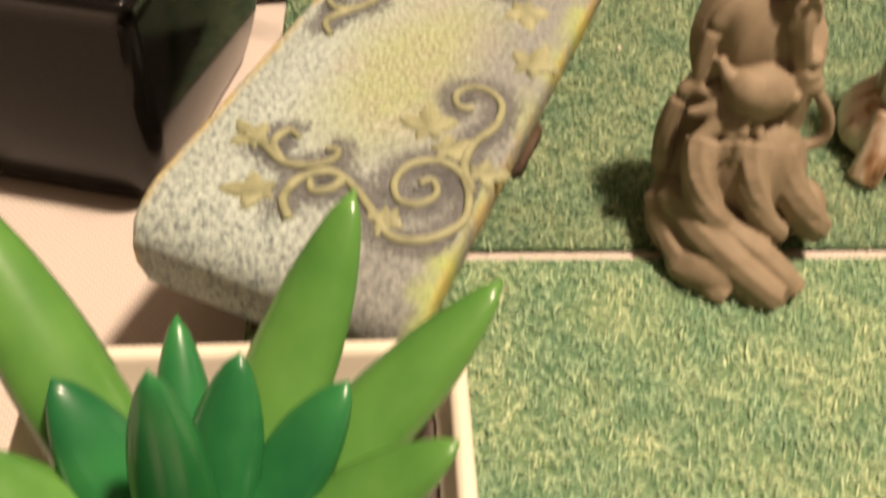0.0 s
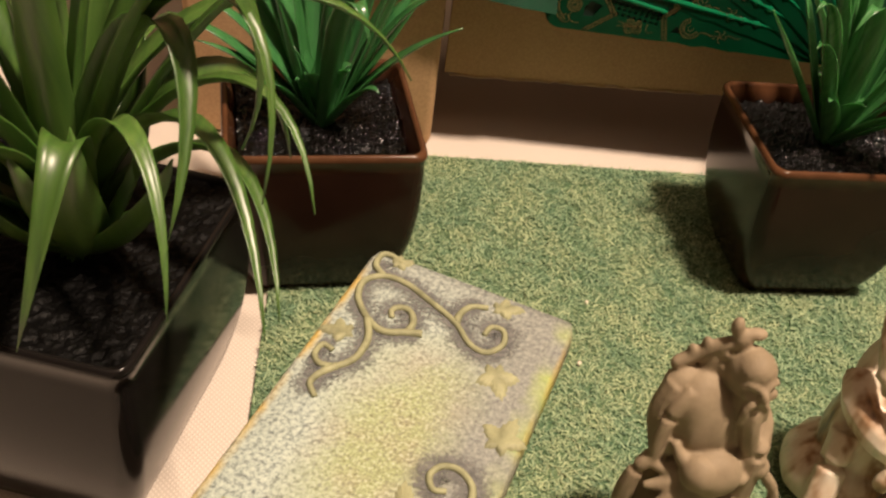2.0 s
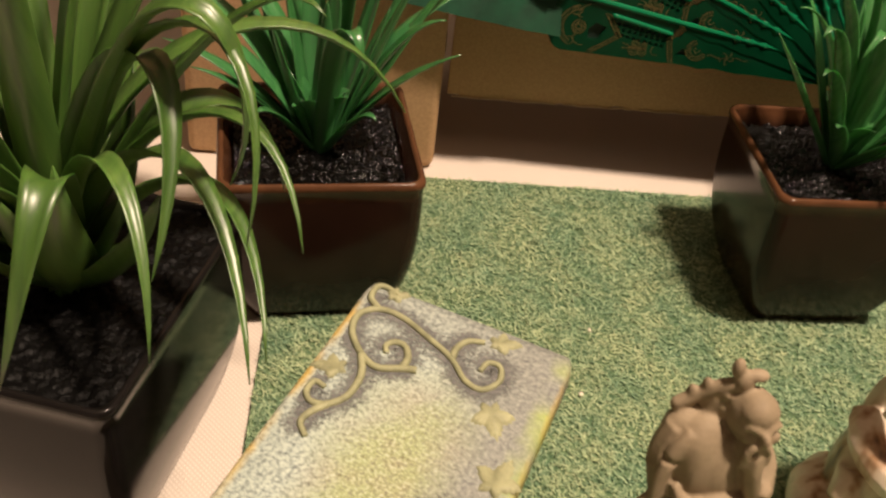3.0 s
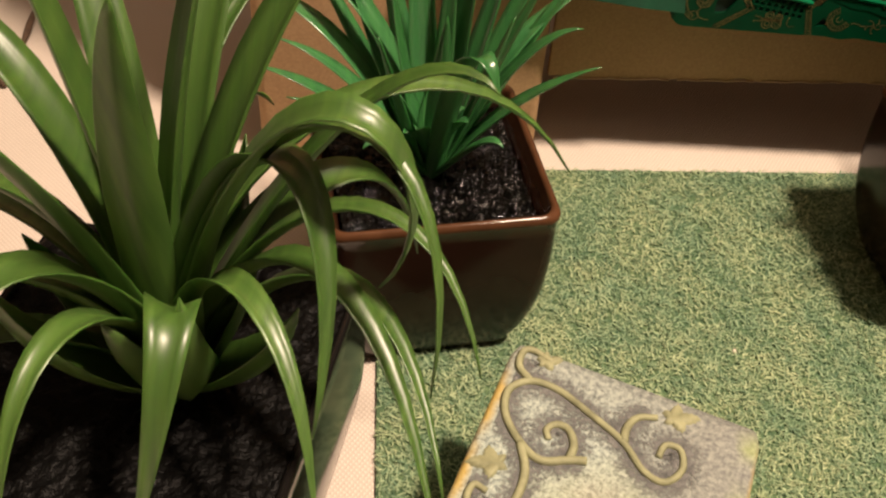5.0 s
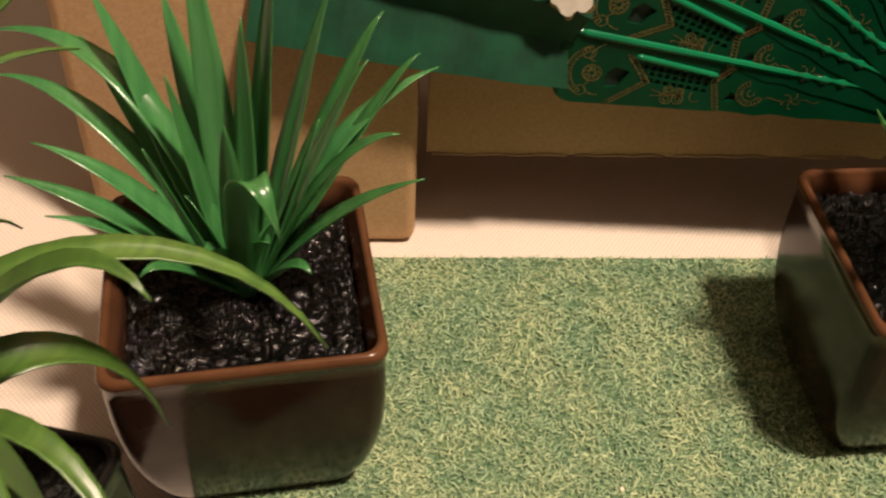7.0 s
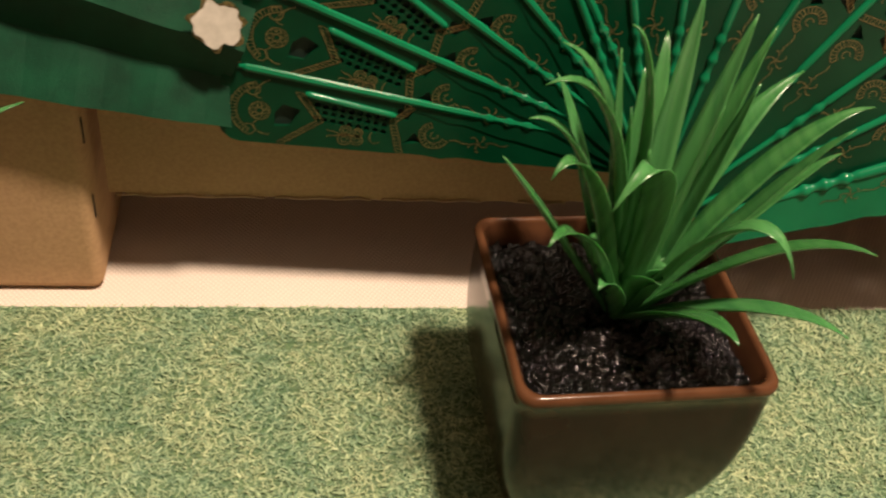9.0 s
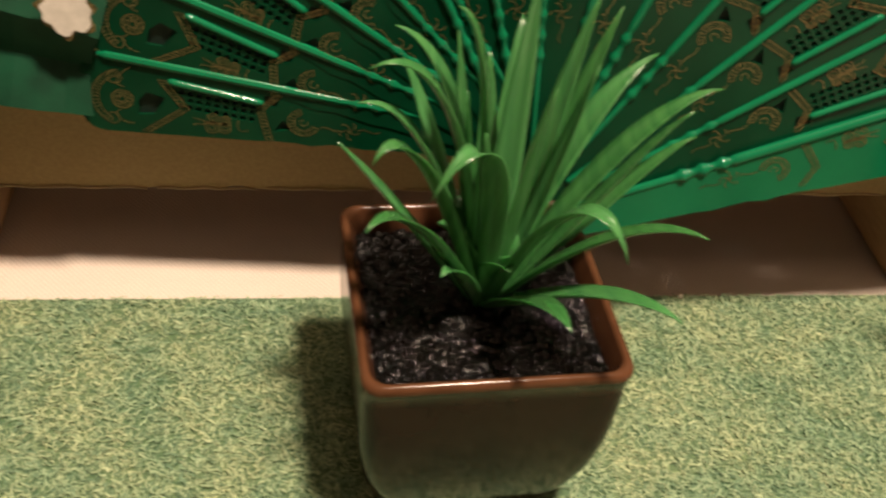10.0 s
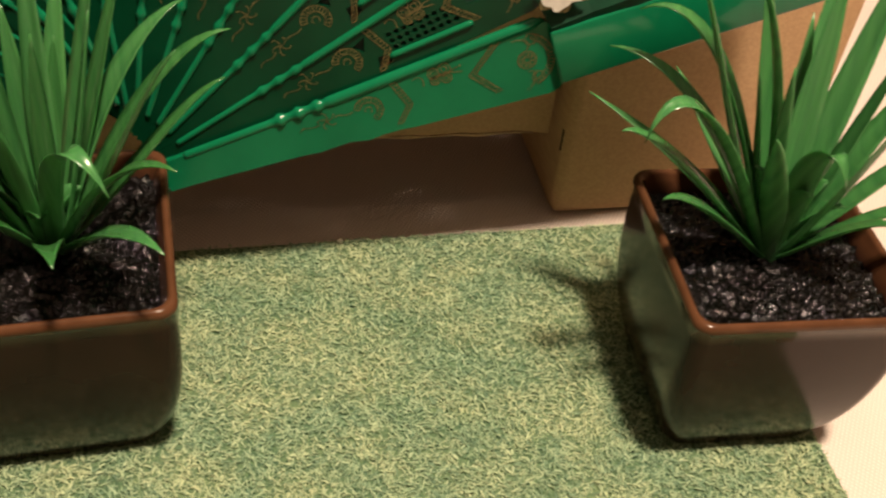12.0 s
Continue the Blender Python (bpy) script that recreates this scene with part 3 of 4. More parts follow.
agave(pose(0.4155, 0.269, 0, 0, 0, -3), arched, plain, (0.4175, 0.2715, 0.0510), 11, "bright green plastic agave in a brown pot", LEAF, 5)

# ---------- black pot with a drooping plant ----------
big = thing("potted_plant", pose(-0.0048, 0.197, 0, 0, 0, -14), "olive drooping air plant in a black square pot", "potted plant")
part("pot", pot_bm(0.040, 0.034, 0.0625, 0.0012, 0.0022), BLACK, big, "glossy black square pot")
part("soil", soil_bm(0.0375, 0.0605, 0.0008, 110, 3.3), SOIL_DULL, big, "black coarse imitation soil")
inv = big.matrix_basis.inverted()
B = Vector((0.0036, 0.195, 0.060))


def droop(pts, width, label="", n=18, channel=0.45):
    """A strap leaf through four places of the plan."""
    p = [inv @ Vector(q) for q in pts]
    prof = lambda f: (1.0 - 0.25 * f) if f < 0.45 else max(0.0, 0.89 * (1 - (f - 0.45) / 0.55) ** 0.8)
    part("leaf", leaf_bm(bezier(*p, n), width * 1.2, channel, 0.0006, prof), LEAF_OLIVE, big, label)


droop([B, (0.010, 0.200, 0.128), (0.062, 0.222, 0.142), (0.0846, 0.2119, 0.106)], 0.0085)
droop([B, (0.020, 0.190, 0.155), (0.044, 0.185, 0.140), (0.0355, 0.1516, 0.0993)], 0.0090)
droop([B, (0.020, 0.190, 0.118), (0.046, 0.186, 0.122), (0.0559, 0.139, 0.0849)], 0.0075)
droop([B, (0.024, 0.198, 0.098), (0.050, 0.200, 0.108), (0.0579, 0.1499, 0.0803)], 0.0070)
droop([B, (0.010, 0.178, 0.118), (0.018, 0.160, 0.128), (0.0023, 0.1489, 0.0683)], 0.0090)
droop([B, (0.020, 0.200, 0.108), (0.048, 0.214, 0.126), (0.0549, 0.2188, 0.0760)], 0.0100)
droop([B, (-0.006, 0.185, 0.120), (-0.022, 0.165, 0.132), (-0.030, 0.150, 0.090)], 0.0090)
droop([B, (-0.012, 0.200, 0.120), (-0.040, 0.195, 0.140), (-0.050, 0.170, 0.105)], 0.0090)
droop([B, (-0.010, 0.205, 0.130), (-0.034, 0.225, 0.160), (-0.060, 0.225, 0.125)], 0.0085)
droop([B, (0.000, 0.205, 0.130), (-0.006, 0.230, 0.170), (-0.028, 0.255, 0.150)], 0.0085)
droop([B, (0.010, 0.205, 0.130), (0.020, 0.235, 0.165), (0.030, 0.262, 0.160)], 0.0085)
droop([B, (0.014, 0.200, 0.130), (0.040, 0.220, 0.168), (0.062, 0.238, 0.165)], 0.0085)
droop([B, (0.008, 0.198, 0.120), (0.016, 0.205, 0.160), (0.030, 0.206, 0.190)], 0.0090)
droop([B, (-0.002, 0.196, 0.120), (-0.010, 0.198, 0.165), (-0.016, 0.196, 0.195)], 0.0090)
droop([B, (0.004, 0.186, 0.115), (0.006, 0.178, 0.150), (0.012, 0.168, 0.170)], 0.0090)
droop([B, (-0.006, 0.188, 0.110), (-0.018, 0.178, 0.150), (-0.026, 0.166, 0.160)], 0.0090)
droop([B, (0.018, 0.196, 0.105), (0.052, 0.206, 0.150), (0.066, 0.190, 0.140)], 0.0070)
droop([B, (-0.014, 0.190, 0.085), (-0.040, 0.180, 0.105), (-0.046, 0.160, 0.072)], 0.0085)
droop([B, (0.006, 0.215, 0.085), (0.010, 0.250, 0.110), (0.020, 0.262, 0.085)], 0.0080)
# thin arching leaves
droop([B, (0.022, 0.196, 0.118), (0.056, 0.196, 0.130), (0.064, 0.165, 0.098)], 0.0054)
droop([B, (0.012, 0.184, 0.122), (0.034, 0.166, 0.128), (0.036, 0.142, 0.086)], 0.0056)
droop([B, (-0.002, 0.180, 0.112), (-0.010, 0.156, 0.124), (-0.016, 0.142, 0.082)], 0.0060)
droop([B, (-0.014, 0.188, 0.112), (-0.036, 0.176, 0.124), (-0.042, 0.152, 0.092)], 0.0060)
droop([B, (-0.014, 0.204, 0.104), (-0.044, 0.212, 0.122), (-0.064, 0.198, 0.088)], 0.0060)
droop([B, (0.002, 0.210, 0.110), (0.012, 0.244, 0.140), (0.040, 0.262, 0.128)], 0.0060)
droop([B, (0.020, 0.190, 0.160), (0.062, 0.176, 0.158), (0.0542, 0.1516, 0.1098)], 0.0052)
droop([B, (0.030, 0.180, 0.190), (0.064, 0.158, 0.150), (0.0462, 0.1847, 0.1003)], 0.0058)
for k in range(9):
    a = 2 * math.pi * k / 9 + 0.2
    r = 0.020 + 0.006 * (k % 3)
    q = B + Vector((r * math.cos(a), r * math.sin(a), 0.040 + 0.012 * (k % 2)))
    droop([B + Vector((0.003 * math.cos(a), 0.003 * math.sin(a), 0)), B + Vector((0.6 * r * math.cos(a), 0.6 * r * math.sin(a), 0.008)),
           B + Vector((0.95 * r * math.cos(a), 0.95 * r * math.sin(a), 0.026)), q], 0.013, n=10, channel=0.7)

# ---------- succulent in the cream pot ----------
cup = thing("potted_plant", pose(0.058, 0.0325, 0, 0, 0, 1), "fleshy green succulent in a cream square pot", "potted plant")
part("pot", pot_bm(0.0335, 0.026, 0.055, 0, 0.003), CREAM, cup, "cream glazed square pot")
MOSS = simple("dark_bark_chips", (0.03, 0.025, 0.02), (0.13, 0.10, 0.085), 0.8, 300, 0, 0.3, 0.8, 500)
part("soil", soil_bm(0.0295, 0.0475, 0.0016, 40, 7.7), MOSS, cup, "dark bark mulch")


def fat_leaf(tip, width, rise=0.004, thick=0.0075, mat=None):
    """A fleshy pointed leaf, nearly round in section."""
    base = Vector((-0.006, -0.004, 0.047))
    tip = Vector(tip)
    d = tip - base
    flat = Vector((d.x, d.y, 0))
    pts = bezier(base, base + flat * 0.3 + Vector((0, 0, d.z * 0.25 - 0.002)), base + flat * 0.75 + Vector((0, 0, d.z * 0.62 + rise * 0.3)), tip, 16)
    bm = bmesh.new()
    loops = []
    s0 = Vector((-flat.y, flat.x, 0)).normalized() if flat.length > 1e-4 else Vector((1, 0, 0))
    for i, p in enumerate(pts):
        f = i / 16
        t = (pts[min(i + 1, 16)] - pts[max(i - 1, 0)]).normalized()
        s = (s0 - t * s0.dot(t)).normalized()
        u = t.cross(s)
        w = max(0.03, (0.66 + 0.34 * math.sin(math.pi * min(1, f / 0.95))) * (1 - max(0, (f - 0.5) / 0.5) ** 2.8) ** 0.62)
        loops.append([p + s * (w * width / 2 * math.cos(a)) + u * (w * thick / 2 * math.sin(a)) * 1.0 for a in (2 * math.pi * k / 12 for k in range(12))])
    loft(bm, loops, True, True)
    bmesh.ops.recalc_face_normals(bm, faces=bm.faces[:])
    part("leaf", bm, mat or LEAF_FAT, cup, "dark green inner leaf" if mat else "")


for tip, w in (((0.017, 0.034, 0.086), 0.0140), ((0.037, 0.024, 0.078), 0.0135), ((-0.037, 0.034, 0.090), 0.014), ((-0.008, 0.024, 0.072), 0.009),
               ((0.002, 0.014, 0.076), 0.012), ((-0.022, 0.012, 0.074), 0.013), ((0.016, 0.012, 0.072), 0.013), ((0.030, 0.002, 0.072), 0.013),
               ((-0.034, 0.002, 0.074), 0.013), ((-0.006, 0.002, 0.088), 0.011), ((0.012, -0.012, 0.080), 0.012), ((-0.020, -0.012, 0.082), 0.012),
               ((0.028, -0.024, 0.070), 0.013), ((-0.004, -0.034, 0.070), 0.013), ((-0.036, -0.024, 0.072), 0.013)):
    fat_leaf(tip, w, mat=LEAF_BLUE if abs(tip[0]) < 0.03 and tip[1] < 0.03 else None)


# ---------- white crumbs on the grass ----------
for x, y, r in ((0.1484, 0.2225, 0.0009), (0.1552, 0.2531, 0.0007), (0.3129, 0.3395, 0.0011), (0.305, 0.3392, 0.0006)):
    bm = bmesh.new()
    bmesh.ops.create_icosphere(bm, subdivisions=2, radius=r)
    for v in bm.verts:
        v.co *= 1 + 0.5 * noise.noise(v.co * 1500)
    tagged(place(mesh_object("crumb", bm, CREAM), pose(x, y, 0.0018)), "tiny white crumb lying on the grass mat", "crumb", "crumbs")


# ---------- dry stem on the cloth ----------
bm = bmesh.new()
tube(bm, bezier((-0.094, 0.470, 0.0035), (-0.100, 0.440, 0.006), (-0.094, 0.415, 0.003), (-0.098, 0.394, 0.0015), 18), lambda f: 0.0011 + 0.0004 * math.sin(14 * f), 7)
tube(bm, bezier((-0.098, 0.399, 0.002), (-0.100, 0.394, 0.003), (-0.099, 0.389, 0.0025), (-0.097, 0.386, 0.0012), 8), lambda f: 0.0009 + 0.0016 * math.sin(math.pi * f), 7)
tagged(mesh_object("dry_stem", bm, BARK), "thin dry brown stem lying on the tablecloth", "stem")

# ---------- stone bench ornament ----------
BENCH = pose(0.0838, 0.1468, 0, 0, 0, -23.5)
bench = thing("garden_bench_ornament", BENCH, "mossy painted stone bench ornament with raised vine scrolls", "ornament")
SL, SW, ZT = 0.0625, 0.0303, 0.050


def slab_bm():
    bm = bmesh.new()
    secs = []
    ny = 40
    for j in range(ny + 1):
        f = 2 * j / ny - 1
        y = SL * f
        droopz = -0.0060 * max(0, (-f - 0.80) / 0.20) ** 2
        half = SW * (1.0 if f > -0.97 else 0.985) * (1 - 0.03 * max(0, (abs(f) - 0.96) / 0.04))
        ring = []
        prof = [(-1.0, -0.0065), (-1.0, -0.0020), (-0.985, -0.0006), (-0.95, 0.0), (-0.6, 0.0001), (-0.2, 0.0), (0.2, 0.0001), (0.6, 0.0), (0.95, 0.0), (0.985, -0.0006), (1.0, -0.0020), (1.0, -0.0065), (0.93, -0.0105), (0.0, -0.0110), (-0.93, -0.0105)]
        for px, pz in prof:
            ring.append((px * half - 0.001, y - 0.0035 - 0.055 * px * half, ZT + pz + droopz + 0.0003 * noise.noise(Vector((px * 9, y * 300, 2)))))
        secs.append(ring)
    loft(bm, secs, True, True)
    bmesh.ops.recalc_face_normals(bm, faces=bm.faces[:])
    return bm


slab = part("slab", slab_bm(), STONE, bench)
for y in (-0.036, 0.036):
    bm = bmesh.new()
    loft(bm, [[(sx * a, y + sy * b, z) for sx, sy in ((-1, -1), (1, -1), (1, 1), (-1, 1))] for a, b, z in ((0.020, 0.010, 0), (0.020, 0.010, 0.006), (0.016, 0.007, 0.010), (0.016, 0.007, 0.034), (0.021, 0.011, 0.0398))], True, True)
    bmesh.ops.bevel(bm, geom=bm.edges[:], offset=0.0008, segments=2, affect="EDGES")
    part("leg", bm, DARKSTONE, bench, "dark brown support")


def spiral(cx, cy, r0, a0, a1, shrink=0.25, n=26):
    return [(cx + (r := r0 * (1 - (1 - shrink) * k / n)) * math.cos(a := radians(a0 + (a1 - a0) * k / n)), cy + r * math.sin(a), ZT + 0.0004) for k in range(n + 1)]


def vine(pts):
    bm = bmesh.new()
    tube(bm, pts, lambda f: 0.0011 - 0.0003 * f, 6)
    ob = part("vine_scroll", bm, VINE, bench, "raised vine scroll")
    # flat ribbon along the scroll carries patina and painted shade, thinning outwards
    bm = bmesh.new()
    layer_cover = bm.verts.layers.float.new("wash_cover")
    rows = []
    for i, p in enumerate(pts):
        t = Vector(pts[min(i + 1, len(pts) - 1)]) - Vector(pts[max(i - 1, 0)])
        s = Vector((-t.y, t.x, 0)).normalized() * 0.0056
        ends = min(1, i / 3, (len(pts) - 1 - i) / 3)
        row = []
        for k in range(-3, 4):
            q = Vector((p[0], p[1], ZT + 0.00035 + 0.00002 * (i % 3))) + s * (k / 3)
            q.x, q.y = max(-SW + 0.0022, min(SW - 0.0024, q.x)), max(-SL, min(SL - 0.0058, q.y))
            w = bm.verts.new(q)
            w[layer_cover] = (1 - abs(k) / 3) * ends
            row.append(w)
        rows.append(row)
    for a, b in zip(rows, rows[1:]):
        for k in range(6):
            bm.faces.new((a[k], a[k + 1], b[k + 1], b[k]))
    part("shade_wash", bm, SHADE_WASH, ob, "dark patina and painted recess shade beside the scroll")


def vine_leaf(cx, cy, deg, size):
    """Small lobed leaf in relief."""
    bm = bmesh.new()
    top, rim = [], []
    n = 60
    for k in range(n):
        a = 2 * math.pi * k / n
        off = abs((a * 5 / (2 * math.pi) + 0.5) % 1 - 0.5) * 2
        r = size * (0.60 + 0.50 * (1 - off) ** 1.1) * (0.86 + 0.34 * math.cos(a)) * (1 + 0.07 * math.cos(30 * a))
        rim.append(bm.verts.new((r * math.cos(a), 0.86 * r * math.sin(a), 0)))
        top.append(bm.verts.new((0.80 * r * math.cos(a), 0.69 * r * math.sin(a), 0.0010 + 0.0007 * (1 - off))))
    for k in range(n):
        bm.faces.new((rim[k], rim[(k + 1) % n], top[(k + 1) % n], top[k]))
    mid = bm.verts.new((-0.1 * size, 0, 0.0005))
    for k in range(n):
        bm.faces.new((top[k], top[(k + 1) % n], mid))
    part("vine_leaf", bm, VINE, bench, "raised vine leaf", m=pose(cx, cy, ZT - 0.0001, 0, 0, deg))


def smooth_line(pts, n=6):
    """Round curve through places in millimetres on the slab."""
    p = [Vector((x / 1000, y / 1000, ZT + 0.0004)) for x, y in pts]
    p = [2 * p[0] - p[1]] + p + [2 * p[-1] - p[-2]]
    out = []
    for a, b, c, d in zip(p, p[1:], p[2:], p[3:]):
        for k in range(n):
            t = k / n
            out.append(0.5 * (2 * b + (c - a) * t + (2 * a - 5 * b + 4 * c - d) * t * t + (3 * b - a - 3 * c + d) * t ** 3))
    return out + [p[-2]]


# far end
vine(smooth_line([(-6, 34), (-10, 32.5), (-15.4, 30.2), (-21, 33), (-26.5, 39), (-28, 46), (-24, 50.4), (-17.4, 50.4), (-9.4, 47), (0, 42.2), (6, 36.5), (11, 35.3), (14, 40), (12.6, 45), (9.2, 45), (8.4, 41.2)]))
vine(smooth_line([(-9.7, 33.2), (-9.8, 37), (-12, 40.5), (-15, 40.8), (-16.6, 38.6), (-15.4, 36.2)]))
vine(smooth_line([(0.3, 42.2), (0, 46.2), (1.7, 50), (5.9, 51.8)]))
vine(smooth_line([(-21, 33), (-17.7, 26), (-17.5, 18.3), (-20.4, 13.6), (-24.5, 12.5), (-27.1, 15), (-26.8, 18.8), (-23.7, 18.3)]))
vine(smooth_line([(-20.4, 13.6), (-22.9, 9.5), (-23.6, 5.6), (-20.5, 2.2)]))
vine(smooth_line([(-24.3, 50.6), (-28, 53.7), (-28.4, 58.5), (-26, 59.6), (-21, 58)]))
# near end
vine(smooth_line([(-2, -54), (-5.4, -49.5), (-5, -43.5), (-0.5, -39.5), (5.6, -41.7), (12, -47), (17, -51), (23, -49.5), (27.5, -43), (26.5, -36), (22.5, -30), (17.2, -28.4), (12.7, -31.5), (11.8, -37), (14.5, -41.5), (18.4, -41.2), (20.5, -37.4), (18.4, -34), (16.2, -35.6)]))
vine(smooth_line([(26.5, -34), (22.5, -28), (21.8, -21), (23.9, -13.8), (23, -7), (19, -3.4), (14.7, -3.8), (12.9, -7.4), (15, -10.8), (18, -10)]))
vine(smooth_line([(-20.8, -35.9), (-15.1, -37.9), (-10.4, -40.4), (-5.4, -39.6), (-1.6, -36), (-2, -33), (-4.3, -33.4)]))
vine(smooth_line([(-10.4, -40.4), (-14.6, -36), (-13.5, -31.5), (-10.5, -32.5)]))
vine(smooth_line([(3, -40), (1.5, -44), (-1.5, -45.5), (-3, -43)]))
for q in ((-24.4, 25.9, 200, 3.8), (9.4, 53.2, 20, 3.6), (16, 29, -60, 5.0), (24, 9, 80, 5.2), (-22.7, 57.4, 30, 2.6),
          (-18.6, -36.2, 150, 4.2), (-10.5, -49.2, 200, 4.6), (11.7, -19.5, 110, 5.4), (17.5, -24.5, 40, 4.0), (26.2, -28.6, 20, 3.4), (14.5, -46.5, 270, 3.4)):
    vine_leaf(q[0] / 1000, q[1] / 1000, q[2], 1.28 * q[3] / 1000)


# ---------- clay figurines, each one plain mesh ----------
def figurine(name, m, blobs, rods, material, label, voxel=0.0008, size=1.0):
    bm = bmesh.new()
    for x, y, z, rx, ry, rz, tilt in blobs:
        bmesh.ops.create_uvsphere(bm, u_segments=32, v_segments=22, radius=1, matrix=pose(x, y, z, tilt, 0, 0) @ Matrix.Diagonal((rx, ry, rz, 1)))
    for pts, r in rods:
        tube(bm, bezier(*pts, 12), r, 8)
    for v in bm.verts:
        k = noise.noise(Vector((v.co.x * 190, v.co.y * 190, v.co.z * 70))) * 0.0009
        v.co += Vector((v.co.x, v.co.y, 0)).normalized() * k
        v.co *= size
    ob = mesh_object(name, bm, material)
    place(ob, m)
    md = ob.modifiers.new("skin", "REMESH")
    md.mode, md.voxel_size, md.use_smooth_shade = "VOXEL", voxel, True
    sm = ob.modifiers.new("soften", "SMOOTH")
    sm.factor, sm.iterations = 0.5, 4
    return tagged(ob, label, "figurine", "clay figurines")


taper = lambda a, b: (lambda f: a + (b - a) * f)
R = [
    # hair swept back in locks, moustache, beard, brows
    (((0.001, -0.001, 0.084), (-0.004, 0.000, 0.082), (-0.007, 0.002, 0.077), (-0.012, 0.002, 0.073)), 0.0020),
    (((-0.001, 0.000, 0.081), (-0.003, 0.001, 0.077), (-0.005, 0.001, 0.073), (-0.006, 0.000, 0.066)), 0.0030),
    (((0.0052, -0.0095, 0.0690), (0.0055, -0.011, 0.064), (0.007, -0.011, 0.060), (0.0090, -0.011, 0.054)), taper(0.0032, 0.0022)),
    (((0.0056, -0.0112, 0.0735), (0.0030, -0.0122, 0.0730), (0.0022, -0.0120, 0.0700), (0.0024, -0.0114, 0.0655)), 0.0009),
    (((0.0056, -0.0112, 0.0735), (0.0084, -0.0114, 0.0730), (0.0090, -0.0112, 0.0700), (0.0088, -0.0110, 0.0665)), 0.0009),
    (((0.0010, -0.0092, 0.0770), (0.0024, -0.0110, 0.0790), (0.0034, -0.0114, 0.0782), (0.0046, -0.0112, 0.0770)), 0.0010),
    (((0.0064, -0.0110, 0.0770), (0.0074, -0.0108, 0.0784), (0.0086, -0.0098, 0.0788), (0.0096, -0.0078, 0.0774)), 0.0010),
    # upper arms, sleeve, hooked staff below the hand
    (((-0.010, -0.001, 0.068), (-0.014, -0.002, 0.060), (-0.013, -0.005, 0.053), (-0.010, -0.007, 0.046)), taper(0.0050, 0.0046)),
    (((0.006, 0.002, 0.066), (0.012, -0.001, 0.062), (0.013, -0.005, 0.057), (0.0108, -0.009, 0.054)), 0.0040),
    (((0.0105, -0.010, 0.050), (0.011, -0.010, 0.042), (0.010, -0.011, 0.034), (0.014, -0.012, 0.0315)), 0.0017),
    (((0.014, -0.012, 0.0315), (0.019, -0.012, 0.030), (0.0225, -0.012, 0.035), (0.0190, -0.011, 0.041)), 0.0017),
    (((0.0190, -0.011, 0.041), (0.017, -0.011, 0.044), (0.015, -0.010, 0.046), (0.0130, -0.010, 0.048)), 0.0016),
    (((0.0100, -0.010, 0.054), (0.0085, -0.010, 0.042), (0.0080, -0.010, 0.028), (0.0080, -0.010, 0.012)), taper(0.0042, 0.0060)),
    # seams and folds of the robe over back and chest
    (((-0.009, -0.005, 0.070), (-0.014, -0.008, 0.064), (-0.016, -0.009, 0.056), (-0.015, -0.009, 0.048)), taper(0.0022, 0.0016)),
    # knotted ends of the bundle and its hanging tails
    (((-0.006, -0.013, 0.050), (-0.009, -0.012, 0.052), (-0.010, -0.011, 0.053), (-0.0115, -0.010, 0.0560)), taper(0.0026, 0.0012)),
    (((-0.006, -0.011, 0.046), (-0.011, -0.011, 0.046), (-0.014, -0.010, 0.046), (-0.0170, -0.009, 0.0490)), taper(0.0030, 0.0010)),
    (((-0.006, -0.012, 0.045), (-0.011, -0.013, 0.043), (-0.014, -0.013, 0.042), (-0.0175, -0.013, 0.0425)), taper(0.0034, 0.0010)),
    (((-0.006, -0.013, 0.044), (-0.010, -0.016, 0.040), (-0.013, -0.017, 0.038), (-0.0150, -0.017, 0.0375)), taper(0.0036, 0.0014)),
    (((-0.005, -0.014, 0.045), (-0.007, -0.018, 0.041), (-0.008, -0.020, 0.037), (-0.0085, -0.020, 0.0320)), taper(0.0024, 0.0010)),
    (((-0.004, -0.014, 0.045), (-0.004, -0.019, 0.041), (-0.005, -0.021, 0.036), (-0.0055, -0.021, 0.0300)), taper(0.0024, 0.0010)),
    (((-0.002, -0.014, 0.044), (0.000, -0.018, 0.041), (0.001, -0.020, 0.038), (0.0020, -0.020, 0.0340)), taper(0.0022, 0.0009)),
    # sleeve edge, sweeping folds over the knees, hem spread on the ground
    (((-0.014, -0.008, 0.050), (-0.021, -0.010, 0.046), (-0.021, -0.010, 0.034), (-0.019, -0.009, 0.022)), taper(0.0020, 0.0032)),
    (((-0.012, -0.016, 0.036), (-0.016, -0.024, 0.026), (-0.010, -0.028, 0.018), (0.002, -0.027, 0.013)), taper(0.0050, 0.0036)),
    (((0.000, -0.018, 0.036), (-0.002, -0.026, 0.028), (0.002, -0.028, 0.020), (0.010, -0.026, 0.013)), taper(0.0046, 0.0034)),
    (((0.008, -0.016, 0.034), (0.010, -0.022, 0.026), (0.014, -0.024, 0.018), (0.022, -0.020, 0.010)), taper(0.0046, 0.0050)),
    (((-0.016, -0.016, 0.020), (-0.012, -0.028, 0.016), (-0.002, -0.036, 0.010), (0.008, -0.040, 0.004)), taper(0.0058, 0.0042)),
    (((-0.010, -0.024, 0.018), (0.000, -0.031, 0.015), (0.008, -0.034, 0.010), (0.013, -0.038, 0.004)), taper(0.0044, 0.0040)),
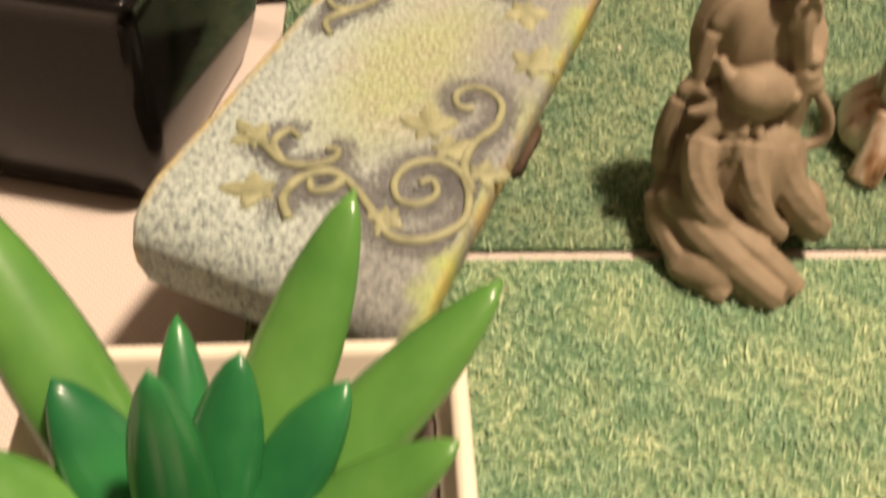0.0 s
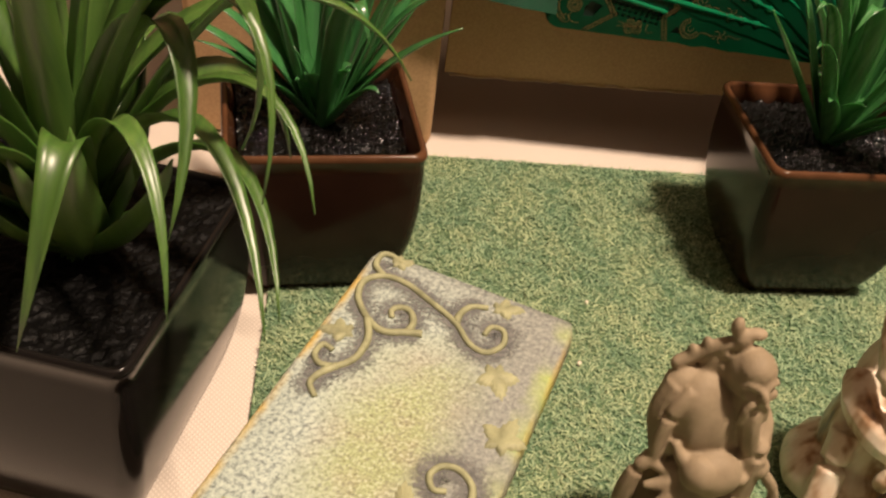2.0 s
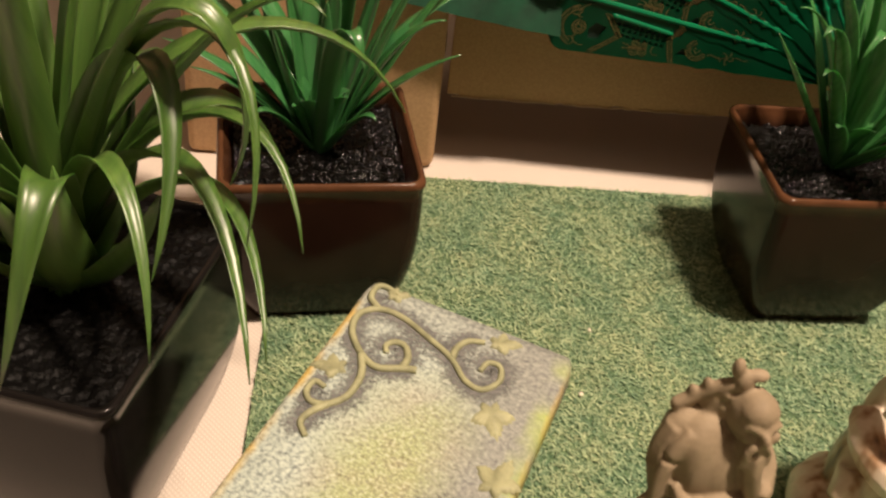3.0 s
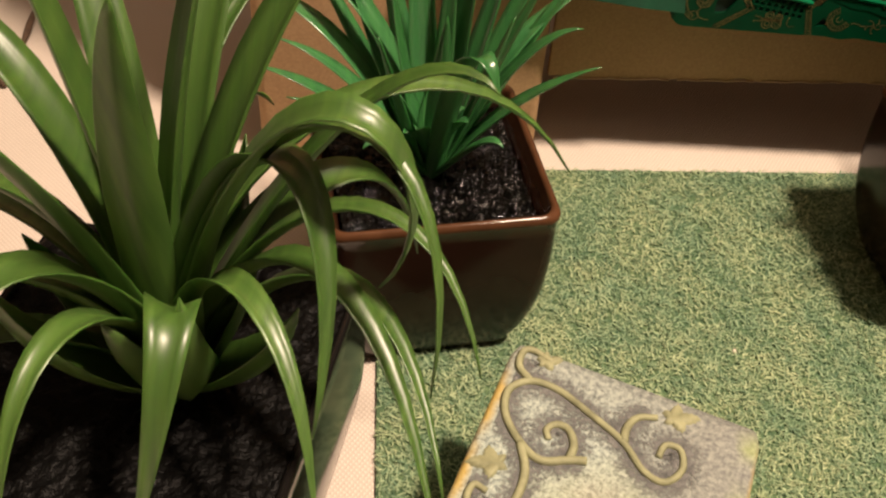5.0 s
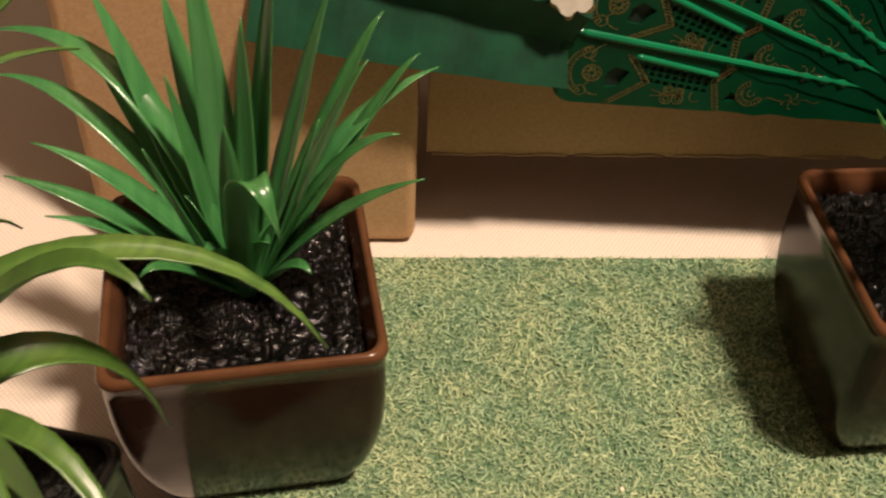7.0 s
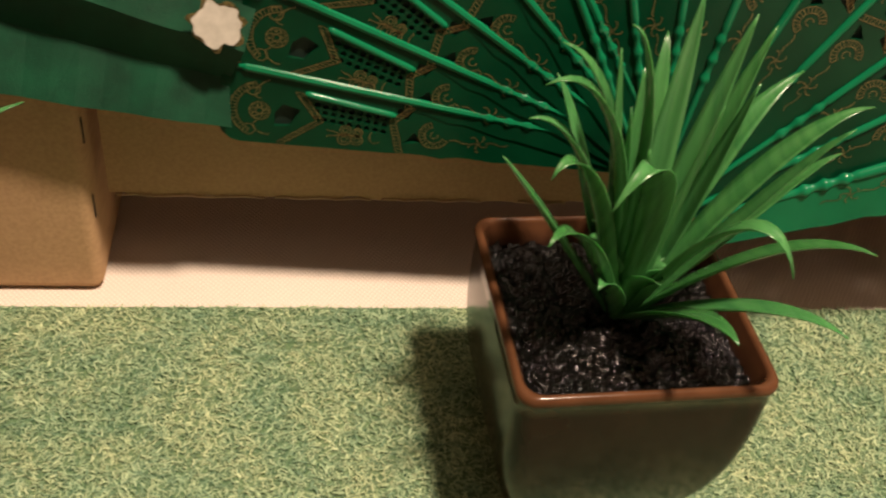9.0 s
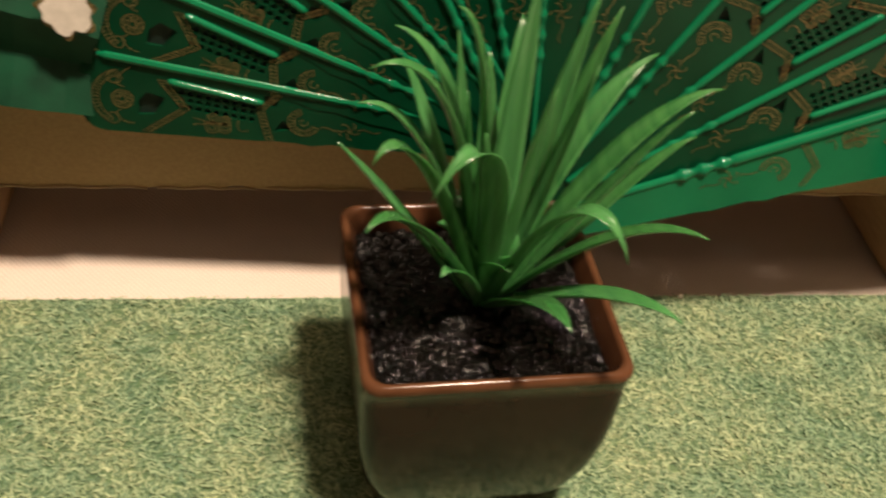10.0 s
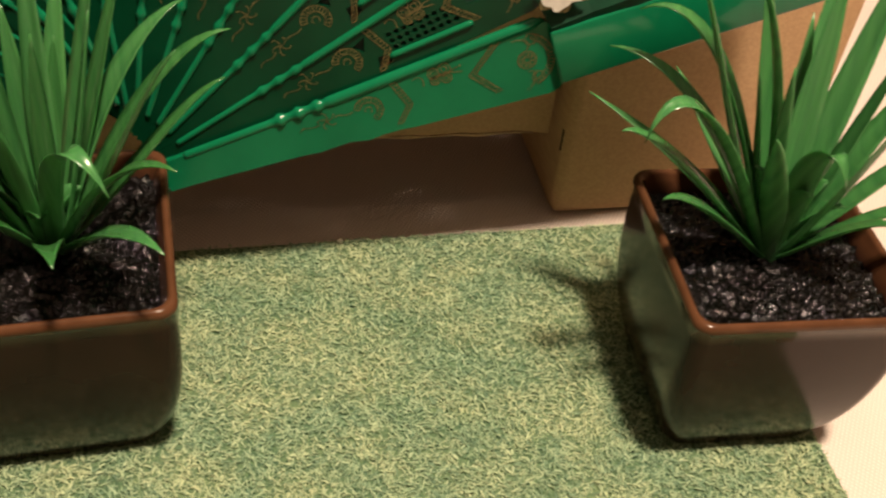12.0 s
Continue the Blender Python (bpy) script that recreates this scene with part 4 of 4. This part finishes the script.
    (((-0.018, -0.012, 0.014), (-0.019, -0.024, 0.010), (-0.014, -0.032, 0.006), (-0.004, -0.038, 0.003)), taper(0.0050, 0.0036)),
]
figurine("figurine", pose(0.1615, 0.156, 0, 0, 0, 0), [
    # back, shoulders, seat, knees, hem
    (-0.005, 0.000, 0.056, 0.0110, 0.0098, 0.0180, 12), (-0.002, -0.004, 0.056, 0.0100, 0.0080, 0.0150, 0), (0.004, -0.006, 0.040, 0.0100, 0.0080, 0.0160, 0), (-0.008, 0.000, 0.066, 0.0068, 0.0066, 0.0070, 0), (0.003, 0.001, 0.064, 0.0062, 0.0060, 0.0070, 0),
    (-0.005, -0.005, 0.020, 0.0140, 0.0130, 0.0230, 0), (0.002, -0.013, 0.024, 0.0150, 0.0120, 0.0170, 0), (0.005, -0.004, 0.014, 0.0160, 0.0130, 0.0150, 0),
    (0.018, -0.013, 0.011, 0.0085, 0.0080, 0.0085, 0), (-0.004, -0.028, 0.006, 0.0150, 0.0110, 0.0080, 0), (0.006, -0.036, 0.003, 0.0075, 0.0065, 0.0050, 0), (-0.014, -0.014, 0.010, 0.0080, 0.0120, 0.0120, 0),
    # head bent forward: skull, brow, jaw, nose, cheeks, ear, topknot, locks
    (0.0042, -0.0040, 0.0768, 0.0060, 0.0064, 0.0074, 10), (0.0046, -0.0060, 0.0798, 0.0052, 0.0052, 0.0048, 0), (0.0054, -0.0076, 0.0700, 0.0042, 0.0042, 0.0052, 0),
    (0.0060, -0.0116, 0.0755, 0.0012, 0.0018, 0.0022, 0), (0.0030, -0.0094, 0.0744, 0.0021, 0.0019, 0.0019, 0), (0.0086, -0.0088, 0.0742, 0.0019, 0.0019, 0.0019, 0),
    (-0.0016, -0.0022, 0.0745, 0.0012, 0.0018, 0.0028, 0), (0.0008, -0.0010, 0.0848, 0.0024, 0.0024, 0.0034, 0), (-0.0014, -0.0004, 0.0885, 0.0017, 0.0017, 0.0028, 0), (0.0036, -0.0014, 0.0872, 0.0030, 0.0017, 0.0014, 20),
    (-0.0095, 0.0020, 0.0768, 0.0013, 0.0016, 0.0028, 0), (-0.0065, 0.0014, 0.0802, 0.0013, 0.0016, 0.0026, 0), (-0.0120, 0.0020, 0.0728, 0.0018, 0.0018, 0.0022, 0),
    # cup and hand on the staff, bundle on the lap
    (0.0104, -0.0100, 0.0570, 0.0034, 0.0034, 0.0014, 0), (0.0108, -0.0100, 0.0535, 0.0030, 0.0030, 0.0036, 0), (0.0120, -0.0108, 0.0495, 0.0034, 0.0034, 0.0032, 0),
    (0.000, -0.0125, 0.0485, 0.0078, 0.0070, 0.0072, 0), (-0.0045, -0.0150, 0.0500, 0.0050, 0.0050, 0.0052, 0), (0.0072, -0.0150, 0.0480, 0.0016, 0.0016, 0.0018, 0),
], R, CLAY, "tan unglazed clay figurine with folded robe on the grass mat", 0.00050, 0.92)

GLAZED, nt, b = nodes_of("drip_glazed_clay", 0.3, 0, 0.5)
v = coords(nt, (1, 1, 0.35))
drip = noise_tex(nt, v, 95.0, 3.0)
col = ramp(nt, drip, [(0.34, (0.045, 0.022, 0.015)), (0.42, (0.30, 0.17, 0.085)), (0.50, (0.58, 0.46, 0.34)), (0.62, (0.66, 0.58, 0.47)), (0.72, (0.33, 0.36, 0.22))])
nt.links.new(col, b.inputs["Base Color"])
R2 = [
    (((-0.010, 0.002, 0.046), (-0.016, -0.006, 0.040), (-0.010, -0.014, 0.036), (-0.002, -0.016, 0.034)), 0.0050),
    (((0.012, 0.002, 0.050), (0.018, -0.006, 0.042), (0.014, -0.014, 0.036), (0.004, -0.016, 0.034)), 0.0050),
    (((-0.002, -0.016, 0.034), (-0.006, -0.020, 0.030), (-0.010, -0.020, 0.027), (-0.006, -0.018, 0.024)), 0.0024),
    (((-0.012, -0.004, 0.030), (-0.016, -0.010, 0.020), (-0.017, -0.012, 0.010), (-0.020, -0.014, 0.002)), 0.0045),
    (((0.000, -0.012, 0.030), (0.000, -0.018, 0.020), (-0.002, -0.020, 0.010), (-0.004, -0.022, 0.002)), 0.0045),
    (((0.012, -0.008, 0.030), (0.015, -0.014, 0.020), (0.016, -0.016, 0.010), (0.018, -0.018, 0.002)), 0.0045),
]
figurine("figurine", pose(0.222, 0.178, 0, 0, 0, 6), [
    (0.000, 0.000, 0.009, 0.0220, 0.0180, 0.0120, 0), (0.001, 0.000, 0.026, 0.0150, 0.0130, 0.0220, 6), (0.001, 0.003, 0.046, 0.0110, 0.0090, 0.0160, 8),
    (0.004, 0.001, 0.068, 0.0075, 0.0075, 0.0095, 10), (0.003, 0.004, 0.073, 0.0095, 0.0070, 0.0080, 0), (0.006, -0.006, 0.0655, 0.0020, 0.0022, 0.0030, 0),
], R2 + [
    (((-0.008, 0.004, 0.074), (-0.012, -0.002, 0.068), (-0.012, -0.006, 0.060), (-0.009, -0.010, 0.050)), 0.0034),
    (((0.012, 0.004, 0.074), (0.015, -0.002, 0.068), (0.015, -0.006, 0.060), (0.013, -0.010, 0.050)), 0.0034),
    (((-0.012, -0.006, 0.056), (-0.011, -0.012, 0.053), (-0.005, -0.014, 0.052), (0.000, -0.013, 0.053)), 0.0030),
    (((-0.006, -0.012, 0.050), (-0.007, -0.014, 0.044), (-0.006, -0.016, 0.040), (-0.003, -0.017, 0.036)), 0.0036),
], GLAZED, "glazed clay figurine in cream and brown drips", 0.0007)


# ---------- folding fan ----------
xa = Vector((1, -0.045, 0)).normalized()
ya = Vector((0, 0.09, 0.996))
ya = (ya - xa * ya.dot(xa)).normalized()
za = xa.cross(ya)
FAN = Matrix(((xa.x, ya.x, za.x, 0.2580), (xa.y, ya.y, za.y, 0.3340), (xa.z, ya.z, za.z, 0.0420), (0, 0, 0, 1)))
fan = thing("folding_fan", FAN, "open green plastic folding fan with gold print and pleated satin", "fan")
STICKS, A0, A1, RC = 14, 19.7, 174.2, 0.1190
RISE = 0.020
PITCH = (A1 - A0) / (STICKS - 1)


def layer(deg):
    """Height of the stack of sticks at an angle: the one at the start lies on top."""
    return 0.0006 * (STICKS - (deg - A0) / PITCH)


def half_width(r):
    """Half the breadth of a stick at a distance from the pivot."""
    if r < 0.05:
        return 0.0048 + 0.0022 * max(0, r - 0.01) / 0.04
    return 0.0070 + 0.0043 * min(1, (r - 0.05) / 0.064)


def outline(hw_scale=1.0):
    up = []
    for k in range(24):
        r = 0.004 + (RC - 0.006 - 0.004) * k / 23
        scallop = 0.0005 * math.sin(k * 2.2) if 0.045 < r < 0.075 else 0
        up.append((r, hw_scale * half_width(r) + scallop))
    h = up[-1][1]
    end = [(RC - 0.006 + 0.006 * math.sin(radians(a)), h - 0.006 + 0.006 * math.cos(radians(a))) for a in (25, 50, 75, 90)]
    top = up + end
    return top + [(r, -s) for r, s in top[::-1]]


def stick_bm(holes, thick=0.0009):
    """A flat carved stick with openings cut through it."""
    bm = bmesh.new()
    loops = [outline()] + holes
    edges = []
    for lp in loops:
        vs = [bm.verts.new((r, s, 0)) for r, s in lp]
        edges += [bm.edges.new((vs[i], vs[(i + 1) % len(vs)])) for i in range(len(vs))]
    bmesh.ops.triangle_fill(bm, edges=edges, use_beauty=True, use_dissolve=False)
    # drop any face that fell into an opening
    bad = [f for f in bm.faces if any(inside(f.calc_center_median(), h) for h in holes)]
    bmesh.ops.delete(bm, geom=bad, context="FACES_ONLY")
    faces = bm.faces[:]
    ext = bmesh.ops.extrude_face_region(bm, geom=faces)
    for v in ext["geom"]:
        if isinstance(v, bmesh.types.BMVert):
            v.co.z += thick
    bmesh.ops.recalc_face_normals(bm, faces=bm.faces[:])
    return bm


def inside(p, poly):
    hit = False
    for (x1, y1), (x2, y2) in zip(poly, poly[1:] + poly[:1]):
        if (y1 > p.y) != (y2 > p.y) and p.x < (x2 - x1) * (p.y - y1) / (y2 - y1) + x1:
            hit = not hit
    return hit


def disc(r, s, rad, n=8):
    return [(r + rad * math.cos(2 * math.pi * k / n), s + rad * math.sin(2 * math.pi * k / n)) for k in range(n)]


def openings():
    """Cut-outs: a hollow behind the flower, corners by the chevrons, rows of lattice dots along the inner bar."""
    hs = [
        [(0.0985, -0.0005), (0.1010, 0.0046), (0.1046, 0.0052), (0.1050, 0.0012), (0.1030, -0.0016)],
        [(0.0700, -0.0058), (0.0745, -0.0050), (0.0738, -0.0022), (0.0715, -0.0018)],
        [(0.0690, 0.0012), (0.0712, 0.0052), (0.0668, 0.0040)],
    ]
    for k in range(9):
        for j in range(3):
            hs.append(disc(0.0770 + 0.0022 * k, -0.0016 + 0.0020 * j - 0.0012 * k * 0.12, 0.00085, 6))
    return hs


def gilding_bm():
    """Printed gold lines: flower, chevrons, butterfly, comb arcs and scrolls, a hair above the stick."""
    bm = bmesh.new()
    z = 0.00105

    def line(pts, w=0.00013):
        vs = []
        for i, (x, y) in enumerate(pts):
            x0, y0 = pts[max(i - 1, 0)]
            x1, y1 = pts[min(i + 1, len(pts) - 1)]
            ln = math.hypot(x1 - x0, y1 - y0) or 1
            nx, ny = -(y1 - y0) / ln * w, (x1 - x0) / ln * w
            vs.append((bm.verts.new((x + nx, y + ny, z)), bm.verts.new((x - nx, y - ny, z))))
        for a, b in zip(vs, vs[1:]):
            bm.faces.new((a[0], a[1], b[1], b[0]))

    def arc(cx, cy, r, a0, a1, n=12):
        return [(cx + r * math.cos(radians(a0 + (a1 - a0) * k / n)), cy + r * math.sin(radians(a0 + (a1 - a0) * k / n))) for k in range(n + 1)]

    def comb(cx, cy, r0, r1, a0, a1, teeth):
        line(arc(cx, cy, r0, a0, a1, 16))
        line(arc(cx, cy, r1, a0, a1, 16))
        for k in range(teeth):
            a = radians(a0 + (a1 - a0) * k / (teeth - 1))
            line([(cx + r0 * math.cos(a), cy + r0 * math.sin(a)), (cx + r1 * math.cos(a), cy + r1 * math.sin(a))], 0.00011)

    def ladder(x0, y0, x1, y1, wide=0.0019, rungs=9):
        line([(x0, y0), (x1, y1)])
        line([(x0 + wide, y0), (x1 + wide, y1)])
        for k in range(rungs):
            f = k / (rungs - 1)
            x, y = x0 + (x1 - x0) * f, y0 + (y1 - y0) * f
            line([(x, y), (x + wide, y)], 0.00011)

    # flower with its ring of petals
    line(arc(0.1088, 0.0012, 0.0026, 0, 360, 18))
    line(arc(0.1088, 0.0012, 0.0009, 0, 360, 10))
    for k in range(8):
        a = radians(45 * k)
        line(arc(0.1088 + 0.0017 * math.cos(a), 0.0012 + 0.0017 * math.sin(a), 0.0006, 0, 360, 6), 0.00010)
    # comb along the rounded end, with curls
    comb(0.1078, 0.0010, 0.0068, 0.0084, -72, 62, 19)
    line(arc(0.1110, 0.0070, 0.0016, 0, 330))
    line(arc(0.1108, -0.0048, 0.0017, 30, 350))
    line(bez2((0.1092, 0.0042), (0.1120, 0.0060), (0.1080, 0.0085), (0.1058, 0.0078)))
    line(bez2((0.1085, -0.0025), (0.1120, -0.0020), (0.1095, -0.0070), (0.1070, -0.0080)))
    # chevrons
    ladder(0.1018, 0.0098, 0.0925, 0.0018, rungs=12)
    ladder(0.0925, 0.0018, 0.0985, -0.0056, rungs=10)
    ladder(0.0712, 0.0078, 0.0742, -0.0010, rungs=10, wide=0.0016)
    ladder(0.0742, -0.0010, 0.0700, -0.0058, rungs=7, wide=0.0016)
    # butterfly
    for dx, dy, rr, a0, a1 in ((0.0016, 0.0016, 0.0017, 0, 360), (0.0016, -0.0012, 0.0014, 0, 360), (-0.0016, 0.0014, 0.0015, 0, 360), (-0.0016, -0.0010, 0.0012, 0, 360)):
        line(arc(0.0850 + dx, 0.0046 + dy, rr, a0, a1, 12))
        line(arc(0.0850 + dx, 0.0046 + dy, rr * 0.5, a0, a1, 8))
    line([(0.0822, 0.0046), (0.0880, 0.0050)], 0.00028)
    line(bez2((0.0880, 0.0050), (0.0895, 0.0062), (0.0905, 0.0050), (0.0912, 0.0062)))
    line(bez2((0.0880, 0.0050), (0.0895, 0.0038), (0.0905, 0.0046), (0.0914, 0.0038)))
    line(bez2((0.0800, 0.0030), (0.0810, 0.0060), (0.0790, 0.0070), (0.0775, 0.0056)))
    # comb arc and sprig nearer the pivot
    comb(0.0638, 0.0012, 0.0024, 0.0040, -70, 160, 15)
    line(arc(0.0638, 0.0012, 0.0010, -70, 200))
    for k in range(5):
        a = radians(72 * k + 20)
        line(bez2((0.0520, 0.0020), (0.0520 + 0.0016 * math.cos(a - 0.6), 0.0020 + 0.0016 * math.sin(a - 0.6)), (0.0520 + 0.0030 * math.cos(a), 0.0020 + 0.0030 * math.sin(a)), (0.0520 + 0.0026 * math.cos(a + 0.3), 0.0020 + 0.0026 * math.sin(a + 0.3)), 8))
    line(bez2((0.0545, 0.0022), (0.0560, 0.0032), (0.0575, 0.0010), (0.0595, 0.0022)))
    line(bez2((0.0440, 0.0010), (0.0460, 0.0030), (0.0475, 0.0000), (0.0500, 0.0016)))
    return bm


def bez2(a, b, c, d, n=12):
    return [(p.x, p.y) for p in bezier((*a, 0), (*b, 0), (*c, 0), (*d, 0), n)]


def ridge_bm(side, thick=0.0011):
    """Raised bar along a stick's edge, beaded near its middle."""
    bm = bmesh.new()

    def rad(f):
        r = 0.012 + (RC - 0.016) * f
        bead = max(math.exp(-((r - q) / 0.0011) ** 2) for q in (0.0403, 0.0456, 0.0510))
        return thick * (0.75 + 0.55 * bead + (0.25 if r > 0.054 else 0)) * (1 if f < 0.985 else 0.6)

    n = 110
    tube(bm, [(0.012 + (RC - 0.016) * k / n, side * (half_width(0.012 + (RC - 0.016) * k / n) - 0.0007), 0.0009) for k in range(n + 1)], rad, 8, 0.9)
    return bm


def bar_bm():
    """Slim raised bar beside the lattice."""
    bm = bmesh.new()
    tube(bm, [(0.0745 + 0.0235 * k / 20, -0.0030 - 0.0027 * k / 20, 0.0012) for k in range(21)], lambda f: 0.0009 if 0.03 < f < 0.97 else 0.0006, 8, 0.9)
    return bm


shared = {}
for i in range(STICKS):
    deg = A0 + PITCH * i
    m = pose(0, RISE * i / (STICKS - 1), layer(deg), 0, 0, deg) @ pose(0, 0, 0, -2 if i else 0, 0, 0)
    if i == 0:
        st = part("guard_stick", stick_bm([], 0.0022), GREEN_LIT, fan, "thick glossy end stick", False, m)
        part("beaded_rail", ridge_bm(1, 0.0016), GREEN_LIT, st, m=pose(0, 0.0004, 0.0007))
        part("gilding", gilding_bm(), GOLD, st, "gold printed scrolls", m=pose(0, 0, 0.0014))
    elif not shared:
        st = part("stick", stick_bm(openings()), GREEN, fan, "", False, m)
        shared["stick"] = st.data
        low_rail = ridge_bm(-1)
        shared["low_rail"] = bpy.data.meshes.new("beaded_rail")
        low_rail.to_mesh(shared["low_rail"])
        low_rail.free()
        shared["low_rail"].materials.append(GREEN_LIT)
        # the backing is an added sheet: darkens the openings, stops light leaks
        for nm, bm, mat, tip in (("beaded_rail", ridge_bm(1), GREEN_LIT, ""), ("inner_bar", bar_bm(), GREEN_LIT, ""), ("gilding", gilding_bm(), GOLD, "gold printed scrolls"),
                                 ("backing", box_bm(0.040, 0.0120, 0.0004, 0, 1, (0.0870, 0.0006, -0.0009)), HOLE_SHADE, "added dark sheet standing in for shade behind the openings")):
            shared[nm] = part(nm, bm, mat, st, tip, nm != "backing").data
    else:
        st = new("stick", shared["stick"])
        st.parent, st.matrix_basis = fan, m
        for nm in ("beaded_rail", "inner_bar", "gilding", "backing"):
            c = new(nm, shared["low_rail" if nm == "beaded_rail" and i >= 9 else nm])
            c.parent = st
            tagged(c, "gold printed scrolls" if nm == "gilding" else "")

# pleated satin leaf
bm = bmesh.new()
rows, folds = 14, 2 * STICKS + 1
grid = []
for k in range(folds + 1):
    deg = A0 - 1 + (A1 + 1.4 - A0) * k / folds
    lift = RISE * (deg - A0) / (A1 - A0)
    row = []
    for j in range(rows + 1):
        turn = radians(deg + 2.2 * (1 - j / rows) * (k / folds) ** 6)
        r = RC - 0.003 + 0.0012 * math.sin(k * 2.3) * (j == 0) + (0.205 - RC) * j / rows
        w = layer(deg) + 0.0002 + (0.0046 + 0.0030 * j / rows) * (k % 2) + 0.0003 * math.sin(j * 1.7 + k)
        row.append(bm.verts.new((r * math.cos(turn), r * math.sin(turn) + lift, w)))
    grid.append(row)
for k in range(folds):
    for j in range(rows):
        bm.faces.new((grid[k][j], grid[k][j + 1], grid[k + 1][j + 1], grid[k + 1][j]))
leafcloth = part("pleated_leaf", bm, SATIN, fan, "green satin pleats", False)
md = leafcloth.modifiers.new("thickness", "SOLIDIFY")
md.thickness = 0.0003
# end stick runs on over the satin
part("guard_tip", box_bm(0.086, 0.0165, 0.0022, 0.0008, 2, (RC + 0.040, 0.0000, 0.0016)), GREEN_LIT, fan, "", True, pose(0, 0, layer(A0) + 0.002, 0, 0, A0))


def bloom(x, y, deg, size):
    """White printed flower edged in gold."""
    for nm, mat, sc, lift in (("flower_edge", GOLD, 1.12, 0.0022), ("flower_print", WHITE, 1.0, 0.0026)):
        bm = bmesh.new()
        c = bm.verts.new((0, 0, 0))
        ring = []
        for k in range(40):
            a = 2 * math.pi * k / 40
            q = size * (1 + (sc - 1) * (1 + math.sin(7 * a + 1))) * (0.80 + 0.12 * abs(math.cos(3.5 * a + 0.4)) + 0.07 * math.sin(5 * a) + 0.04 * math.sin(11 * a))
            ring.append(bm.verts.new((q * math.cos(a), q * math.sin(a), 0)))
        for k in range(40):
            bm.faces.new((c, ring[k], ring[(k + 1) % 40]))
        part(nm, bm, mat, fan, "white flower print" if mat is WHITE else "gold outline", False,
             pose(x, y, layer(deg) + 0.0018 + lift + 0.003, 0, 0, deg))


bloom(-0.1172, 0.0555, 163.0, 0.0064)
bloom(0.1068, 0.0610, 30.0, 0.0074)
bm = bmesh.new()
bmesh.ops.create_cone(bm, cap_ends=True, segments=20, radius1=0.0028, radius2=0.0022, depth=0.012, matrix=Matrix.Translation((0, 0, 0.006)))
part("rivet", bm, GOLD, fan, "brass rivet")
